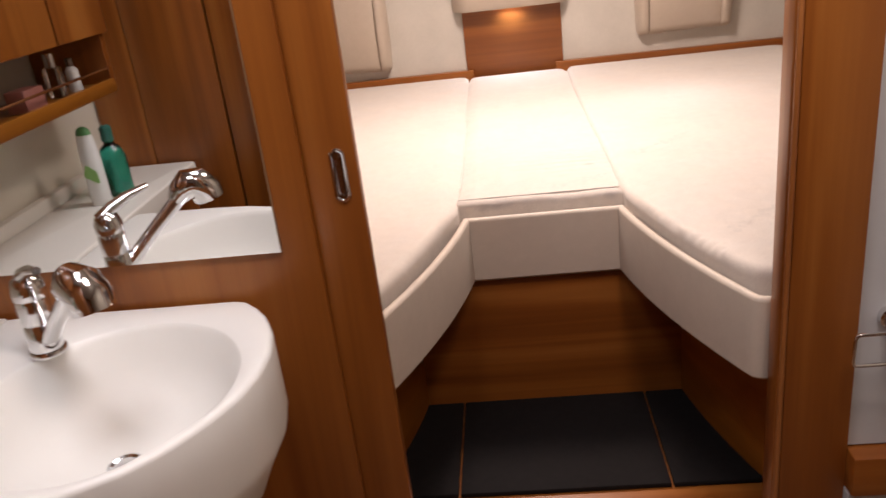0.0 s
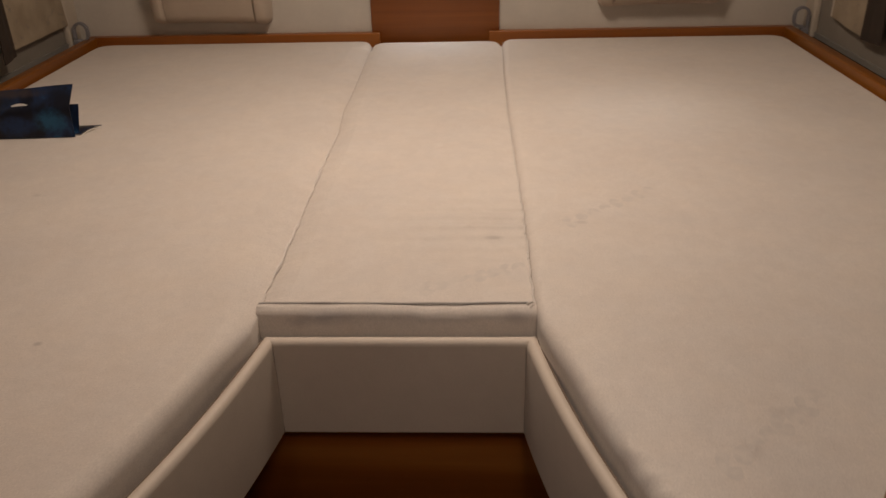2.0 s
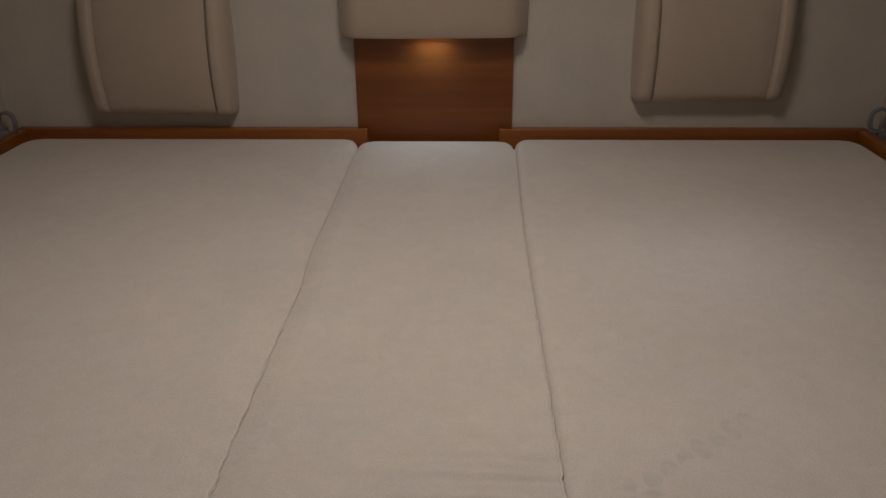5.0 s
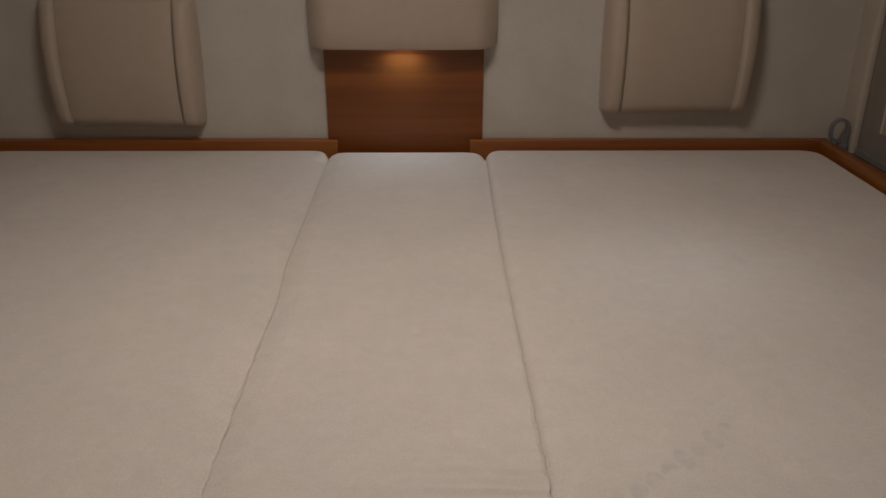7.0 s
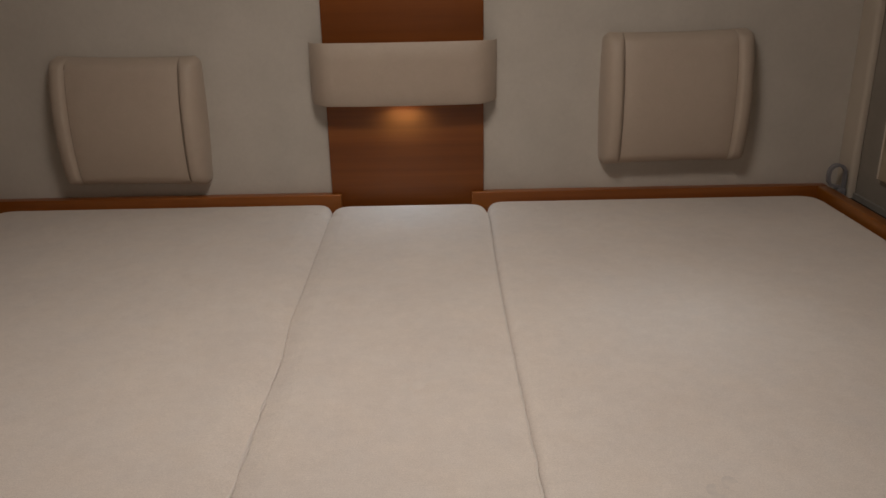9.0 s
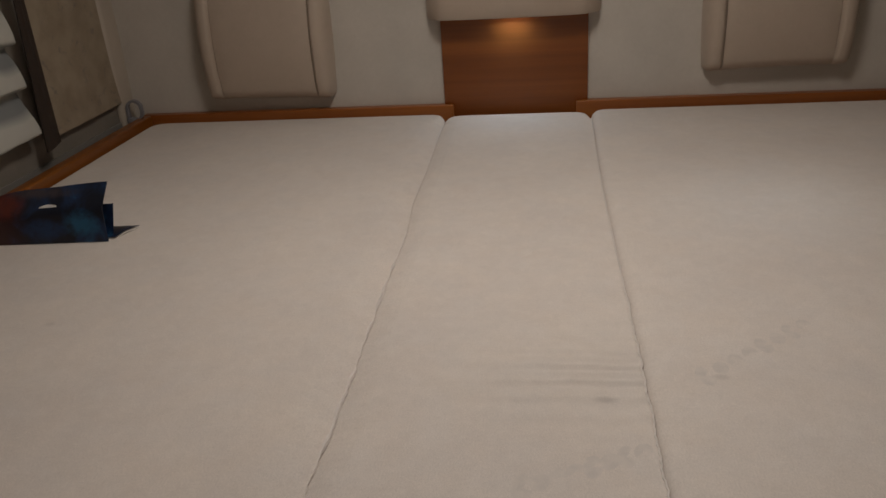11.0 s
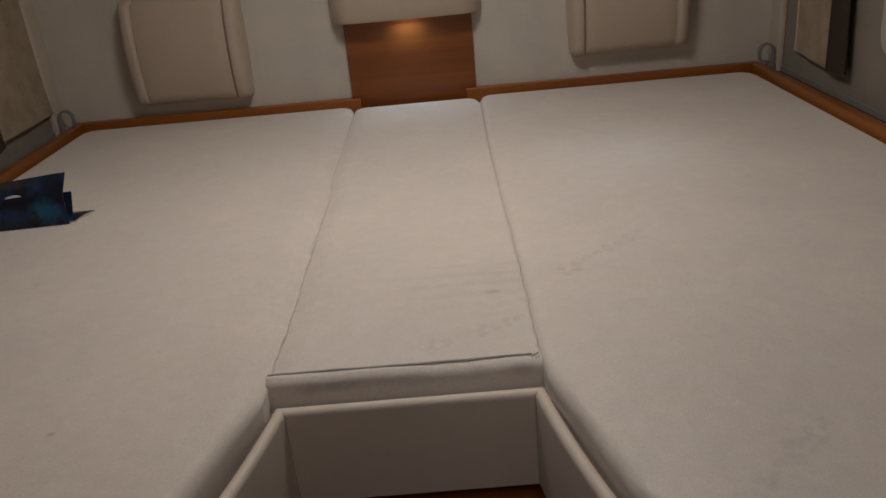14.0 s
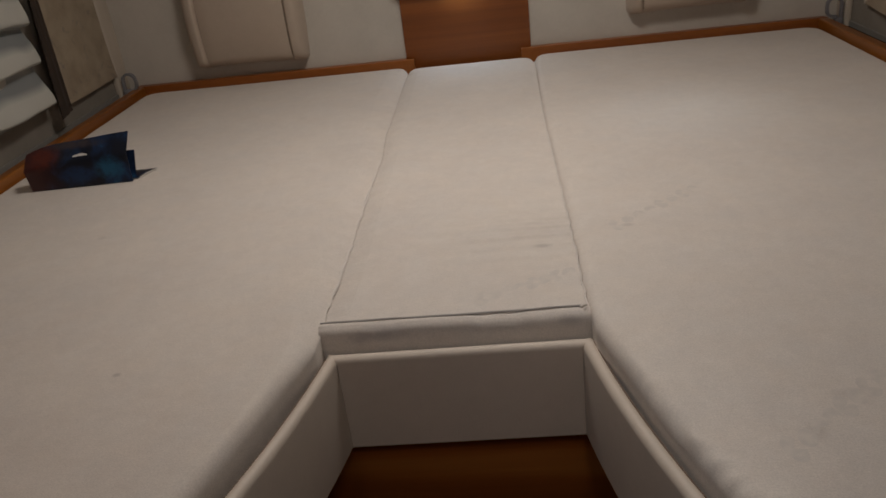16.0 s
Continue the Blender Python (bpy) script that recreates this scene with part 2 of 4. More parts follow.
GLASS_TEAL = glass("teal_bottle_plastic", (0.02, 0.40, 0.30), 0.1)
GLASS_CLEAR = glass("clear_glass", (0.92, 0.93, 0.92))
WINDOW_DARK = glass("tinted_acrylic_window", (0.20, 0.21, 0.23), 0.03)

mat_mirror, _, _b = material("mirror_silver")
_b.inputs["Base Color"].default_value = (0.86, 0.87, 0.86, 1)
_b.inputs["Metallic"].default_value = 1.0
_b.inputs["Roughness"].default_value = 0.012

mat_glow, _nt, _b = material("warm_lamp_lens")
_b.inputs["Emission Color"].default_value = (1.0, 0.82, 0.52, 1)
_b.inputs["Emission Strength"].default_value = 3.2
mat_lens, _nt, _b = material("ceiling_lamp_diffuser")
_b.inputs["Emission Color"].default_value = (1.0, 0.9, 0.78, 1)
_b.inputs["Emission Strength"].default_value = 2.0

# pale blind cloth, white crests and blue-grey fold shade put into its colour
BLIND, _nt, _b = material("fold_shaded_blind_cloth")
_sep = _nt.nodes.new("ShaderNodeSeparateXYZ")
_nt.links.new(coords(_nt), _sep.inputs[0])
_wob = noise_tex(_nt, coords(_nt, (1, 7, 4)), 1.0, 1, 0.5)
_ma = add(_nt, "ShaderNodeMath")
_ma.operation = "MULTIPLY_ADD"
_nt.links.new(_wob, _ma.inputs[0])
_ma.inputs[1].default_value = 0.05
_nt.links.new(_sep.outputs[2], _ma.inputs[2])
_m2 = _nt.nodes.new("ShaderNodeMath")
_m2.operation = "MULTIPLY"
_m2.inputs[1].default_value = math.tau / 0.108
_nt.links.new(_ma.outputs[0], _m2.inputs[0])
_m3 = _nt.nodes.new("ShaderNodeMath")
_m3.operation = "SINE"
_m5 = _nt.nodes.new("ShaderNodeMath")
_m5.operation = "SUBTRACT"
_m5.inputs[1].default_value = math.tau * (0.7665 + 0.025) / 0.108
_nt.links.new(_m2.outputs[0], _m5.inputs[0])
_nt.links.new(_m5.outputs[0], _m3.inputs[0])
_m4 = _nt.nodes.new("ShaderNodeMath")
_m4.operation = "MULTIPLY_ADD"
_m4.inputs[1].default_value, _m4.inputs[2].default_value = 0.5, 0.5
_nt.links.new(_m3.outputs[0], _m4.inputs[0])
_nt.links.new(ramp(_nt, _m4.outputs[0], [(0.15, (0.20, 0.21, 0.21)), (0.75, (0.47, 0.465, 0.42))]), _b.inputs["Base Color"])
_b.inputs["Roughness"].default_value = 0.9

# printed brochure cover, navy with blue and red patches
COVER, _nt, _b = material("glossy_navy_brochure_print")
_c = ramp(_nt, noise_tex(_nt, coords(_nt), 16, 3, 0.6, 0.8), [(0.46, (0.006, 0.008, 0.017)), (0.60, (0.010, 0.026, 0.07)), (0.74, (0.025, 0.12, 0.23))])
_sep = _nt.nodes.new("ShaderNodeSeparateXYZ")
_nt.links.new(coords(_nt), _sep.inputs[0])
_off = _nt.nodes.new("ShaderNodeMath")
_off.inputs[1].default_value = 0.9
_nt.links.new(_sep.outputs[0], _off.inputs[0])
_c = mix(_nt, _c, (0.05, 0.012, 0.01), ramp(_nt, _off.outputs[0], [(0.02, (0.9, 0.9, 0.9)), (0.075, (0, 0, 0))]))
for _at, _half, _tint in (((-0.730, 3.155, 0.713), (0.045, 0.08, 0.034), (0.02, 0.10, 0.19)), ((-0.80, 3.155, 0.705), (0.06, 0.08, 0.03), (0.010, 0.035, 0.10)), ((-0.868, 3.17, 0.742), (0.050, 0.08, 0.034), (0.095, 0.018, 0.011)), ((-0.81, 3.18, 0.762), (0.10, 0.08, 0.012), (0.045, 0.035, 0.04))):
    _spot, _ = oval_mask(_nt, _at, _half)
    _mu = _nt.nodes.new("ShaderNodeMath")
    _mu.operation = "MULTIPLY"
    _nt.links.new(_spot, _mu.inputs[0])
    _nt.links.new(noise_tex(_nt, coords(_nt), 75, 3, 0.65), _mu.inputs[1])
    _c = mix(_nt, _c, _tint, ramp(_nt, _mu.outputs[0], [(0.10, (0, 0, 0)), (0.38, (0.95, 0.95, 0.95))]))
_nt.links.new(_c, _b.inputs["Base Color"])
_b.inputs["Roughness"].default_value = 0.3


# ---- mesh helpers ----
def part(name, bm, mat, parent=None, label="", angle=40):
    """Links a bmesh as one mesh object, under a thing or part."""
    me = bpy.data.meshes.new(name)
    bmesh.ops.recalc_face_normals(bm, faces=bm.faces[:])
    bm.to_mesh(me)
    bm.free()
    for p in me.polygons:
        p.use_smooth = True
    me.set_sharp_from_angle(angle=radians(angle))
    for p in me.polygons:
        if p.loop_total > 12:
            for k in p.loop_indices:
                me.edges[me.loops[k].edge_index].use_edge_sharp = True
    me.materials.append(mat)
    ob = new(name, me)
    if parent is not None:
        ob.parent = parent
        ob.matrix_parent_inverse = parent.matrix_basis.inverted()
    if label:
        ob["label"] = label
    return ob


def thing(name, label, category, at=(0, 0, 0), group="", kind=""):
    ob = new(name)
    ob.empty_display_size = 0.05
    ob.matrix_basis = Matrix.Translation(at)
    return tagged(ob, label, category, group, kind)


def add_box(bm, x0, x1, y0, y1, z0, z1, r=0.0, seg=2):
    vs = [bm.verts.new((x, y, z)) for z in (z0, z1) for y in (y0, y1) for x in (x0, x1)]
    fs = [bm.faces.new([vs[i] for i in q]) for q in ((0, 2, 3, 1), (4, 5, 7, 6), (0, 1, 5, 4), (2, 6, 7, 3), (0, 4, 6, 2), (1, 3, 7, 5))]
    if r:
        edges = list({e for f in fs for e in f.edges})
        bmesh.ops.bevel(bm, geom=edges, offset=r, segments=seg, affect="EDGES", profile=0.5)
    return bm


def box(*a, **k):
    return add_box(bmesh.new(), *a, **k)


def prism(points, z0, z1, r=0.0, seg=4, bottom=True):
    """An upright prism over a plan outline, with rounded top (and bottom) rims."""
    bm = bmesh.new()
    low = [bm.verts.new((x, y, z0)) for x, y in points]
    face = bm.faces.new(low)
    up = bmesh.ops.extrude_face_region(bm, geom=[face])
    top = [v for v in up["geom"] if isinstance(v, bmesh.types.BMVert)]
    for v in top:
        v.co.z = z1
    if r:
        rim = [e for e in bm.edges if abs(e.verts[0].co.z - e.verts[1].co.z) < 1e-6 and (bottom or e.verts[0].co.z > (z0 + z1) / 2)]
        bmesh.ops.bevel(bm, geom=rim, offset=r, segments=seg, affect="EDGES", profile=0.5)
    return bm


def cushion(points, z0, z1, r, seg=7, soft=None):
    """A soft slab over a plan outline, its rims rounded to radius r; soft(x, y) gives the upper rim its own width and height."""
    pts = [Vector(p) for p in points]
    n = len(pts)
    area = sum(pts[i].x * pts[(i + 1) % n].y - pts[(i + 1) % n].x * pts[i].y for i in range(n))
    if area < 0:
        pts.reverse()
    reach = [Vector(soft(p.x, p.y)) if soft else Vector((r, r)) for p in pts]
    for _ in range(3):
        reach = [(reach[i - 1] + 2 * reach[i] + reach[(i + 1) % n]) / 4 for i in range(n)]
    inward = []
    for i in range(n):
        a, b = (pts[i] - pts[i - 1]).normalized(), (pts[(i + 1) % n] - pts[i]).normalized()
        na, nb = Vector((-a.y, a.x)), Vector((-b.y, b.x))
        m = (na + nb).normalized()
        inward.append(m / max(0.6, m.dot(na)))
    if n > 300:
        for _ in range(14):
            inward = [(inward[i - 1] + 2 * inward[i] + inward[(i + 1) % n]) / 4 for i in range(n)]

    def fall(w, t):
        """How far the rim drops: a quarter round where it is steep, an even slope where it is broad."""
        broad = max(0.0, min(1.0, (w.x / w.y - 1.3) / 1.5))
        return broad * math.cos(t) ** 1.7 + (1 - broad) * (1 - math.sin(t))

    bm = bmesh.new()
    arc = [math.pi / 2 * k / seg for k in range(seg + 1)]
    rings = [[bm.verts.new((p.x + q.x * r * (1 - math.sin(t)), p.y + q.y * r * (1 - math.sin(t)), z0 + r * (1 - math.cos(t)))) for p, q in zip(pts, inward)] for t in arc]
    rings += [[bm.verts.new((p.x + q.x * w.x * (1 - math.cos(t)), p.y + q.y * w.x * (1 - math.cos(t)), z1 - w.y * fall(w, t))) for p, q, w in zip(pts, inward, reach)] for t in arc]
    for u, v in zip(rings, rings[1:]):
        for k in range(n):
            bm.faces.new((u[k], u[(k + 1) % n], v[(k + 1) % n], v[k]))
    bm.faces.new(rings[0][::-1])
    bm.faces.new(rings[-1])
    return bm


def round_corners(points, radii, seg=6):
    """Rounds the corners of a plan outline."""
    out, n = [], len(points)
    for i, (p, r) in enumerate(zip(points, radii)):
        p = Vector(p)
        a, b = Vector(points[i - 1]) - p, Vector(points[(i + 1) % n]) - p
        if r <= 0:
            out.append(tuple(p))
            continue
        a, b = p + a.normalized() * r, p + b.normalized() * r
        for k in range(seg + 1):
            t = k / seg
            out.append(tuple((1 - t) ** 2 * a + 2 * t * (1 - t) * p + t * t * b))
    return out


def tube(points, radius, sides=10, closed=False):
    """A round tube along a line of points; radius may be one number or one per point."""
    bm = bmesh.new()
    pts = [Vector(p) for p in points]
    n = len(pts)
    radii = [radius] * n if isinstance(radius, (int, float)) else radius
    rings, side = [], None
    for i, p in enumerate(pts):
        a = pts[i - 1] if i or closed else p
        b = pts[(i + 1) % n] if i < n - 1 or closed else p
        d = (b - a).normalized()
        if side is None:
            side = d.orthogonal().normalized()
        side = (side - d * side.dot(d)).normalized()
        other = d.cross(side)
        rings.append([bm.verts.new(p + radii[i] * (math.cos(math.tau * k / sides) * side + math.sin(math.tau * k / sides) * other)) for k in range(sides)])
    for i in range(n if closed else n - 1):
        u, v = rings[i], rings[(i + 1) % n]
        for k in range(sides):
            bm.faces.new((u[k], u[(k + 1) % sides], v[(k + 1) % sides], v[k]))
    if not closed:
        bm.faces.new(rings[0][::-1])
        bm.faces.new(rings[-1])
    return bm


def lathe(profile, centre, sides=28, squash=(1, 1)):
    """Turns (radius, height) pairs about an upright axis."""
    bm = bmesh.new()
    cx, cy, cz = centre
    rings = [[bm.verts.new((cx + squash[0] * r * math.cos(math.tau * k / sides), cy + squash[1] * r * math.sin(math.tau * k / sides), cz + z)) for k in range(sides)] for r, z in profile]
    for u, v in zip(rings, rings[1:]):
        for k in range(sides):
            bm.faces.new((u[k], u[(k + 1) % sides], v[(k + 1) % sides], v[k]))
    bm.faces.new(rings[0][::-1])
    bm.faces.new(rings[-1])
    return bm


def sheet(grid, thick):
    """A curved slab from rows of points, thickened along its normals."""
    bm = bmesh.new()
    vs = [[bm.verts.new(p) for p in row] for row in grid]
    for u, v in zip(vs, vs[1:]):
        for k in range(len(u) - 1):
            bm.faces.new((u[k], u[k + 1], v[k + 1], v[k]))
    bmesh.ops.recalc_face_normals(bm, faces=bm.faces[:])
    bmesh.ops.solidify(bm, geom=bm.faces[:], thickness=thick)
    return bm


# ---- structure ----
PART_Y = 1.945      # washroom side of the partition
BACK_Y = 4.012      # face of the wall behind the bed
SIDE_X = 1.07       # inner faces of the side walls
STEP_Z = 0.18

tagged(part("floor", box(-1.1, 1.1, -0.8, 4.05, -0.06, 0.0), FLOOR), "brown vinyl floor of the washroom passage", "floor", kind="structure")
tagged(part("ceiling", box(-1.1, 1.1, -0.8, 4.05, CEILING, CEILING + 0.05), CEIL), "plain white vehicle ceiling", "ceiling", kind="structure")
tagged(part("wall_rear", box(-SIDE_X, SIDE_X, BACK_Y, BACK_Y + 0.05, 0, CEILING), WALL_CLOTH), "off-white textile-covered wall behind the bed", "wall", kind="structure")
tagged(part("wall_front", box(-SIDE_X, SIDE_X, -0.84, -0.8, 0, CEILING), WOOD_V), "plain wood wall closing the passage", "wall", kind="structure")

WIN = (2.45, 3.40, 0.83, 1.34)
for side, name in ((-1, "wall_left"), (1, "wall_right")):
    xa, xb = sorted((side * SIDE_X, side * (SIDE_X + 0.04)))
    bm = bmesh.new()
    add_box(bm, xa, xb, PART_Y + 0.03, WIN[0], 0, CEILING)
    add_box(bm, xa, xb, WIN[1], BACK_Y + 0.05, 0, CEILING)
    add_box(bm, xa, xb, WIN[0], WIN[1], 0, WIN[2])
    add_box(bm, xa, xb, WIN[0], WIN[1], WIN[3], CEILING)
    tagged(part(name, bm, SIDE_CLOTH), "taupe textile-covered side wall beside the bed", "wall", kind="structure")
    tagged(part(name + "_washroom", box(xa, xb, -0.8, PART_Y + 0.03, 0, CEILING), WALL_CREAM), "cream washroom side wall", "wall", kind="structure")

# partition between washroom and bedroom, with its doorway
DOOR_L, DOOR_TOP = -0.252, 1.86
tagged(part("wall_partition_left", add_box(box(-SIDE_X, -0.328, PART_Y, PART_Y + 0.0112, 0, CEILING, r=0.004), -SIDE_X, -0.363, PART_Y + 0.0114, PART_Y + 0.03, 0, CEILING), WOOD_V), "pear-wood partition panel carrying the mirror", "wall", kind="structure")
tagged(part("wall_partition_right", box(0.444, SIDE_X, PART_Y + 0.004, PART_Y + 0.03, 0.412, CEILING), WALL_WHITE), "plain white washroom wall panel", "wall", kind="structure")
tagged(part("wall_partition_head", box(-0.328, 0.444, PART_Y, PART_Y + 0.03, DOOR_TOP, CEILING, r=0.002), WOOD_H), "wood panel over the bedroom doorway", "wall", kind="structure")

door = thing("door_1", "pear-wood sliding door slid open into its pocket", "door", (-0.29, PART_Y + 0.02, 0), kind="structure")
part("door_leaf", box(-0.36, DOOR_L, PART_Y + 0.012, PART_Y + 0.030, 0.0, DOOR_TOP, r=0.004), WOOD_V, door)
def stadium(cx, cz, half_w, half_h, y, n=10):
    out = []
    for k in range(n + 1):
        t = math.pi * k / n
        out.append((cx + half_w * math.cos(t), y, cz + half_h - half_w + half_w * math.sin(t)))
    for k in range(n + 1):
        t = math.pi + math.pi * k / n
        out.append((cx + half_w * math.cos(t), y, cz - half_h + half_w + half_w * math.sin(t)))
    return out


pull = part("handle", tube(stadium(-0.2795, 0.920, 0.0092, 0.0375, PART_Y + 0.0115), 0.0028, 8, True), CHROME, door, "chrome oval pull ring")
cup_bm = bmesh.new()
rings = [[cup_bm.verts.new(p) for p in stadium(-0.2795, 0.920, w, h, y)] for w, h, y in ((0.0088, 0.037, PART_Y + 0.0112), (0.0070, 0.033, PART_Y + 0.0116), (0.0035, 0.026, PART_Y + 0.0108))]
for u, v in zip(rings, rings[1:]):
    for k in range(len(u)):
        cup_bm.faces.new((u[k], u[(k + 1) % len(u)], v[(k + 1) % len(u)], v[k]))
cup_bm.faces.new(rings[-1])
# the dark colour stands in for wood mirrored in the polished metal
part("recess", cup_bm, STEEL_DARK, pull, "polished recess, mirrored wood put into its dark colour")

post = thing("door_post", "pear-wood door post with a lighter edge strip", "door post", (0.38, PART_Y, 0), kind="structure")
part("post_face", box(0.3432, 0.444, PART_Y - 0.004, PART_Y + 0.0018, 0.0, DOOR_TOP, r=0.0025), WOOD_V, post)
part("post_core", box(0.354, 0.444, PART_Y + 0.002, PART_Y + 0.030, 0.0, DOOR_TOP), WOOD_V, post)
part("edge_strip", box(0.3335, 0.3535, PART_Y + 0.002, PART_Y + 0.047, 0.0, DOOR_TOP, r=0.004, seg=3), WOOD_V, post)
part("edge_bead", box(0.3350, 0.3430, PART_Y - 0.0062, PART_Y + 0.0016, 0.0, DOOR_TOP, r=0.0036, seg=4), WOOD_EDGE, post, "paler rounded wood edge bead")
tagged(part("plinth", box(0.444, SIDE_X, PART_Y - 0.03, PART_Y + 0.03, 0.337, 0.409, r=0.004), WOOD_H), "wood ledge under the white washroom wall", "ledge", kind="structure")
tagged(part("plinth_base", box(0.444, SIDE_X, PART_Y - 0.022, PART_Y + 0.03, 0.0, 0.336), WALL_WHITE), "white base under the wood ledge", "plinth", kind="structure")

# raised step with black carpet panels
step = thing("step", "pear-wood step up to the bed with black carpet panels", "step", (0, 2.2, 0), kind="structure")
part("platform", box(-0.45, 0.45, PART_Y + 0.04, 2.60, 0.0, STEP_Z - 0.012, r=0.003), WOOD_H, step)
for xa, xb in ((-0.40, -0.1985), (-0.1945, 0.2205), (0.2245, 0.40)):
    part("carpet_panel", box(xa, xb, 2.163, 2.49, STEP_Z - 0.012, STEP_Z, r=0.003), MAT_BLACK, step)


# ---- the bed ----
def curve_x(d):
    """How far the inner edge of the bed flares out, d metres forward of the gap's end."""
    return 0.16 * d + 0.33 * d * d


GAP_Y = 2.482       # face of the padded end panel
FOOT_Y = 2.022      # foot edge of the padded skirt
SKIRT_Z = (0.497, 0.645)


def flare(side, offset=0.0, start=0.0, steps=14):
    """Plan line of the flared inner edge, from the gap's end to the bed's foot, then outward."""
    base = 0.174 if side > 0 else 0.148
    foot = FOOT_Y + max(0.0, min(offset, 0.03))
    run = GAP_Y - foot
    line = []
    for k in range(steps + 1):
        d = start + (run - start) * k / steps
        line.append((side * (base + offset + curve_x(d)), GAP_Y - d))
    x = base + offset + curve_x(run)
    corner = [(side * (x + 0.008), foot - 0.007), (side * (x + 0.019), foot - 0.011), (side * (x + 0.034), foot - 0.012)]
    line[-1] = (side * (x - 0.0005), foot + 0.001)
    return line + corner + [(side * 1.055, foot - 0.012)]


def skirt_panel(line, thick, outward, mitre=(0, 0)):
    """A padded panel along a plan line, with rounded top and bottom rims and ends cut on the slant."""
    pts = [Vector((x, y, 0)) for x, y in line]
    prof = []
    for k in range(9):
        a = math.pi * k / 8
        prof.append((thick / 2 - thick / 2 * math.cos(a), SKIRT_Z[1] - thick / 2 + thick / 2 * math.sin(a)))
    prof += [(thick, SKIRT_Z[0] + 0.006), (thick - 0.006, SKIRT_Z[0]), (0.006, SKIRT_Z[0]), (0.0, SKIRT_Z[0] + 0.006)]
    bm = bmesh.new()
    rings = []
    for i, p in enumerate(pts):
        d = (pts[min(i + 1, len(pts) - 1)] - pts[max(i - 1, 0)]).normalized()
        n = Vector((-d.y, d.x, 0)) * outward
        slant = -mitre[0] if i == 0 else mitre[1] if i == len(pts) - 1 else 0
        rings.append([bm.verts.new((p.x + n.x * o + d.x * slant * o, p.y + n.y * o + d.y * slant * o, z)) for o, z in prof])
    for u, v in zip(rings, rings[1:]):
        for k in range(len(prof)):
            bm.faces.new((u[k], u[(k + 1) % len(prof)], v[(k + 1) % len(prof)], v[k]))
    bm.faces.new(rings[0])
    bm.faces.new(rings[-1][::-1])
    return bm


SKIRT_IN = {-1: -0.010, 1: 0.0}
base = thing("built_in_bed", "built-in pear-wood bed with a cream padded skirt", "bed", (0, 3.0, 0))
part("end_board", box(-0.42, 0.42, GAP_Y + 0.012, GAP_Y + 0.03, STEP_Z - 0.01, 0.53), WOOD_H, base)
for side in (-1, 1):
    line = flare(side, 0.135, -0.01)
    inner = line + [(side * 1.055, FOOT_Y + 0.03)] + [(x + side * 0.018, y + 0.002) for x, y in flare(side, 0.135, -0.01)[:-4][::-1]]
    part("side_board", prism(inner, 0.0, 0.53), WOOD_L, base)
    part("padded_side_skirt", skirt_panel(flare(side, SKIRT_IN[side], 0.008, 24), 0.017, side, (0.95, 0)), SKIRT, base)
    plan = [(x, y) for x, y in flare(side, 0.024, -0.02)] + [(side * 1.055, 3.98), (side * 0.166, 3.98)]
    part("mattress_board", prism(plan, 0.52, 0.545), WOOD_L, base)
part("padded_end_skirt", skirt_panel([(-0.1388 + 0.3135 * k / 4, GAP_Y - 0.0077) for k in range(5)], 0.017, 1, (0.95, 0.95)), SKIRT, base)
part("middle_board", box(-0.15, 0.165, GAP_Y + 0.03, 3.98, 0.52, 0.545), WOOD_L, base)


# mattresses: two tapered singles and a loose middle piece
M_TOP = 0.679


SEAM_Y = GAP_Y + 0.034      # stitched front seam of the middle section


def ruffle(y, ph):
    """Uneven scallops of a gathered seam, strongest at the foot of the bed."""
    t = (y - SEAM_Y) / 1.4
    strong = 0.25 + 0.75 * max(0.0, min(1.0, 1.55 - 2.6 * t))
    w = abs(math.sin(t * 318 + ph + 3.1 * math.sin(19 * t))) - 0.6 + 0.7 * math.sin(t * 171 + 2 * ph + 2 * math.sin(31 * t)) + 0.5 * math.sin(67 * t + ph)
    return 0.0011 * strong * w


def seam_x(side, y):
    """Where the middle section meets its neighbours: the one seam steps sideways half way, the other runs straight."""
    if side > 0:
        return 0.1862 + 0.0020 * math.sin((y - 2.5) * 5.2 + 0.4) + max(0.0, y - 3.6) * 0.012 + ruffle(y, 0.7)
    t = max(0.0, min(1.0, (y - 3.16) / 0.20))
    return -0.1618 - 0.0135 * t * t * (3 - 2 * t) + 0.0017 * math.sin((y - 2.5) * 8.5) - max(0.0, y - 3.7) * 0.015 + ruffle(y, 2.3)


def seam_line(side, steps, gap=0.0):
    return [(seam_x(side, y) + side * gap, y) for y in (SEAM_Y + (3.90 - SEAM_Y) * k / steps for k in range(steps + 1))]


def mattress_rim(x, y):
    """Upper rim, width and height: steep along the open foot, rolled or tight where a mattress meets its neighbour."""
    if (abs(x) < 0.215 and y < 3.90) or y < GAP_Y:
        k = max(0.0, min(1.0, (y - GAP_Y + 0.09) / 0.20))
        k = k * k * (3 - 2 * k)
        if x < 0:
            return 0.020 + 0.032 * k + 0.006 * k * math.sin(9 * y) + 0.003 * (1 - k) * math.sin(21 * y), 0.022 - 0.010 * k
        gather = max(0.0, min(1.0, (GAP_Y - 0.05 - y) / 0.2))
        return 0.017 + 0.006 * gather * math.sin(205 * y + 4 * math.sin(29 * y)) + 0.003 * (1 - k) * math.sin(47 * y), 0.022 - 0.011 * k
    return 0.020, 0.020


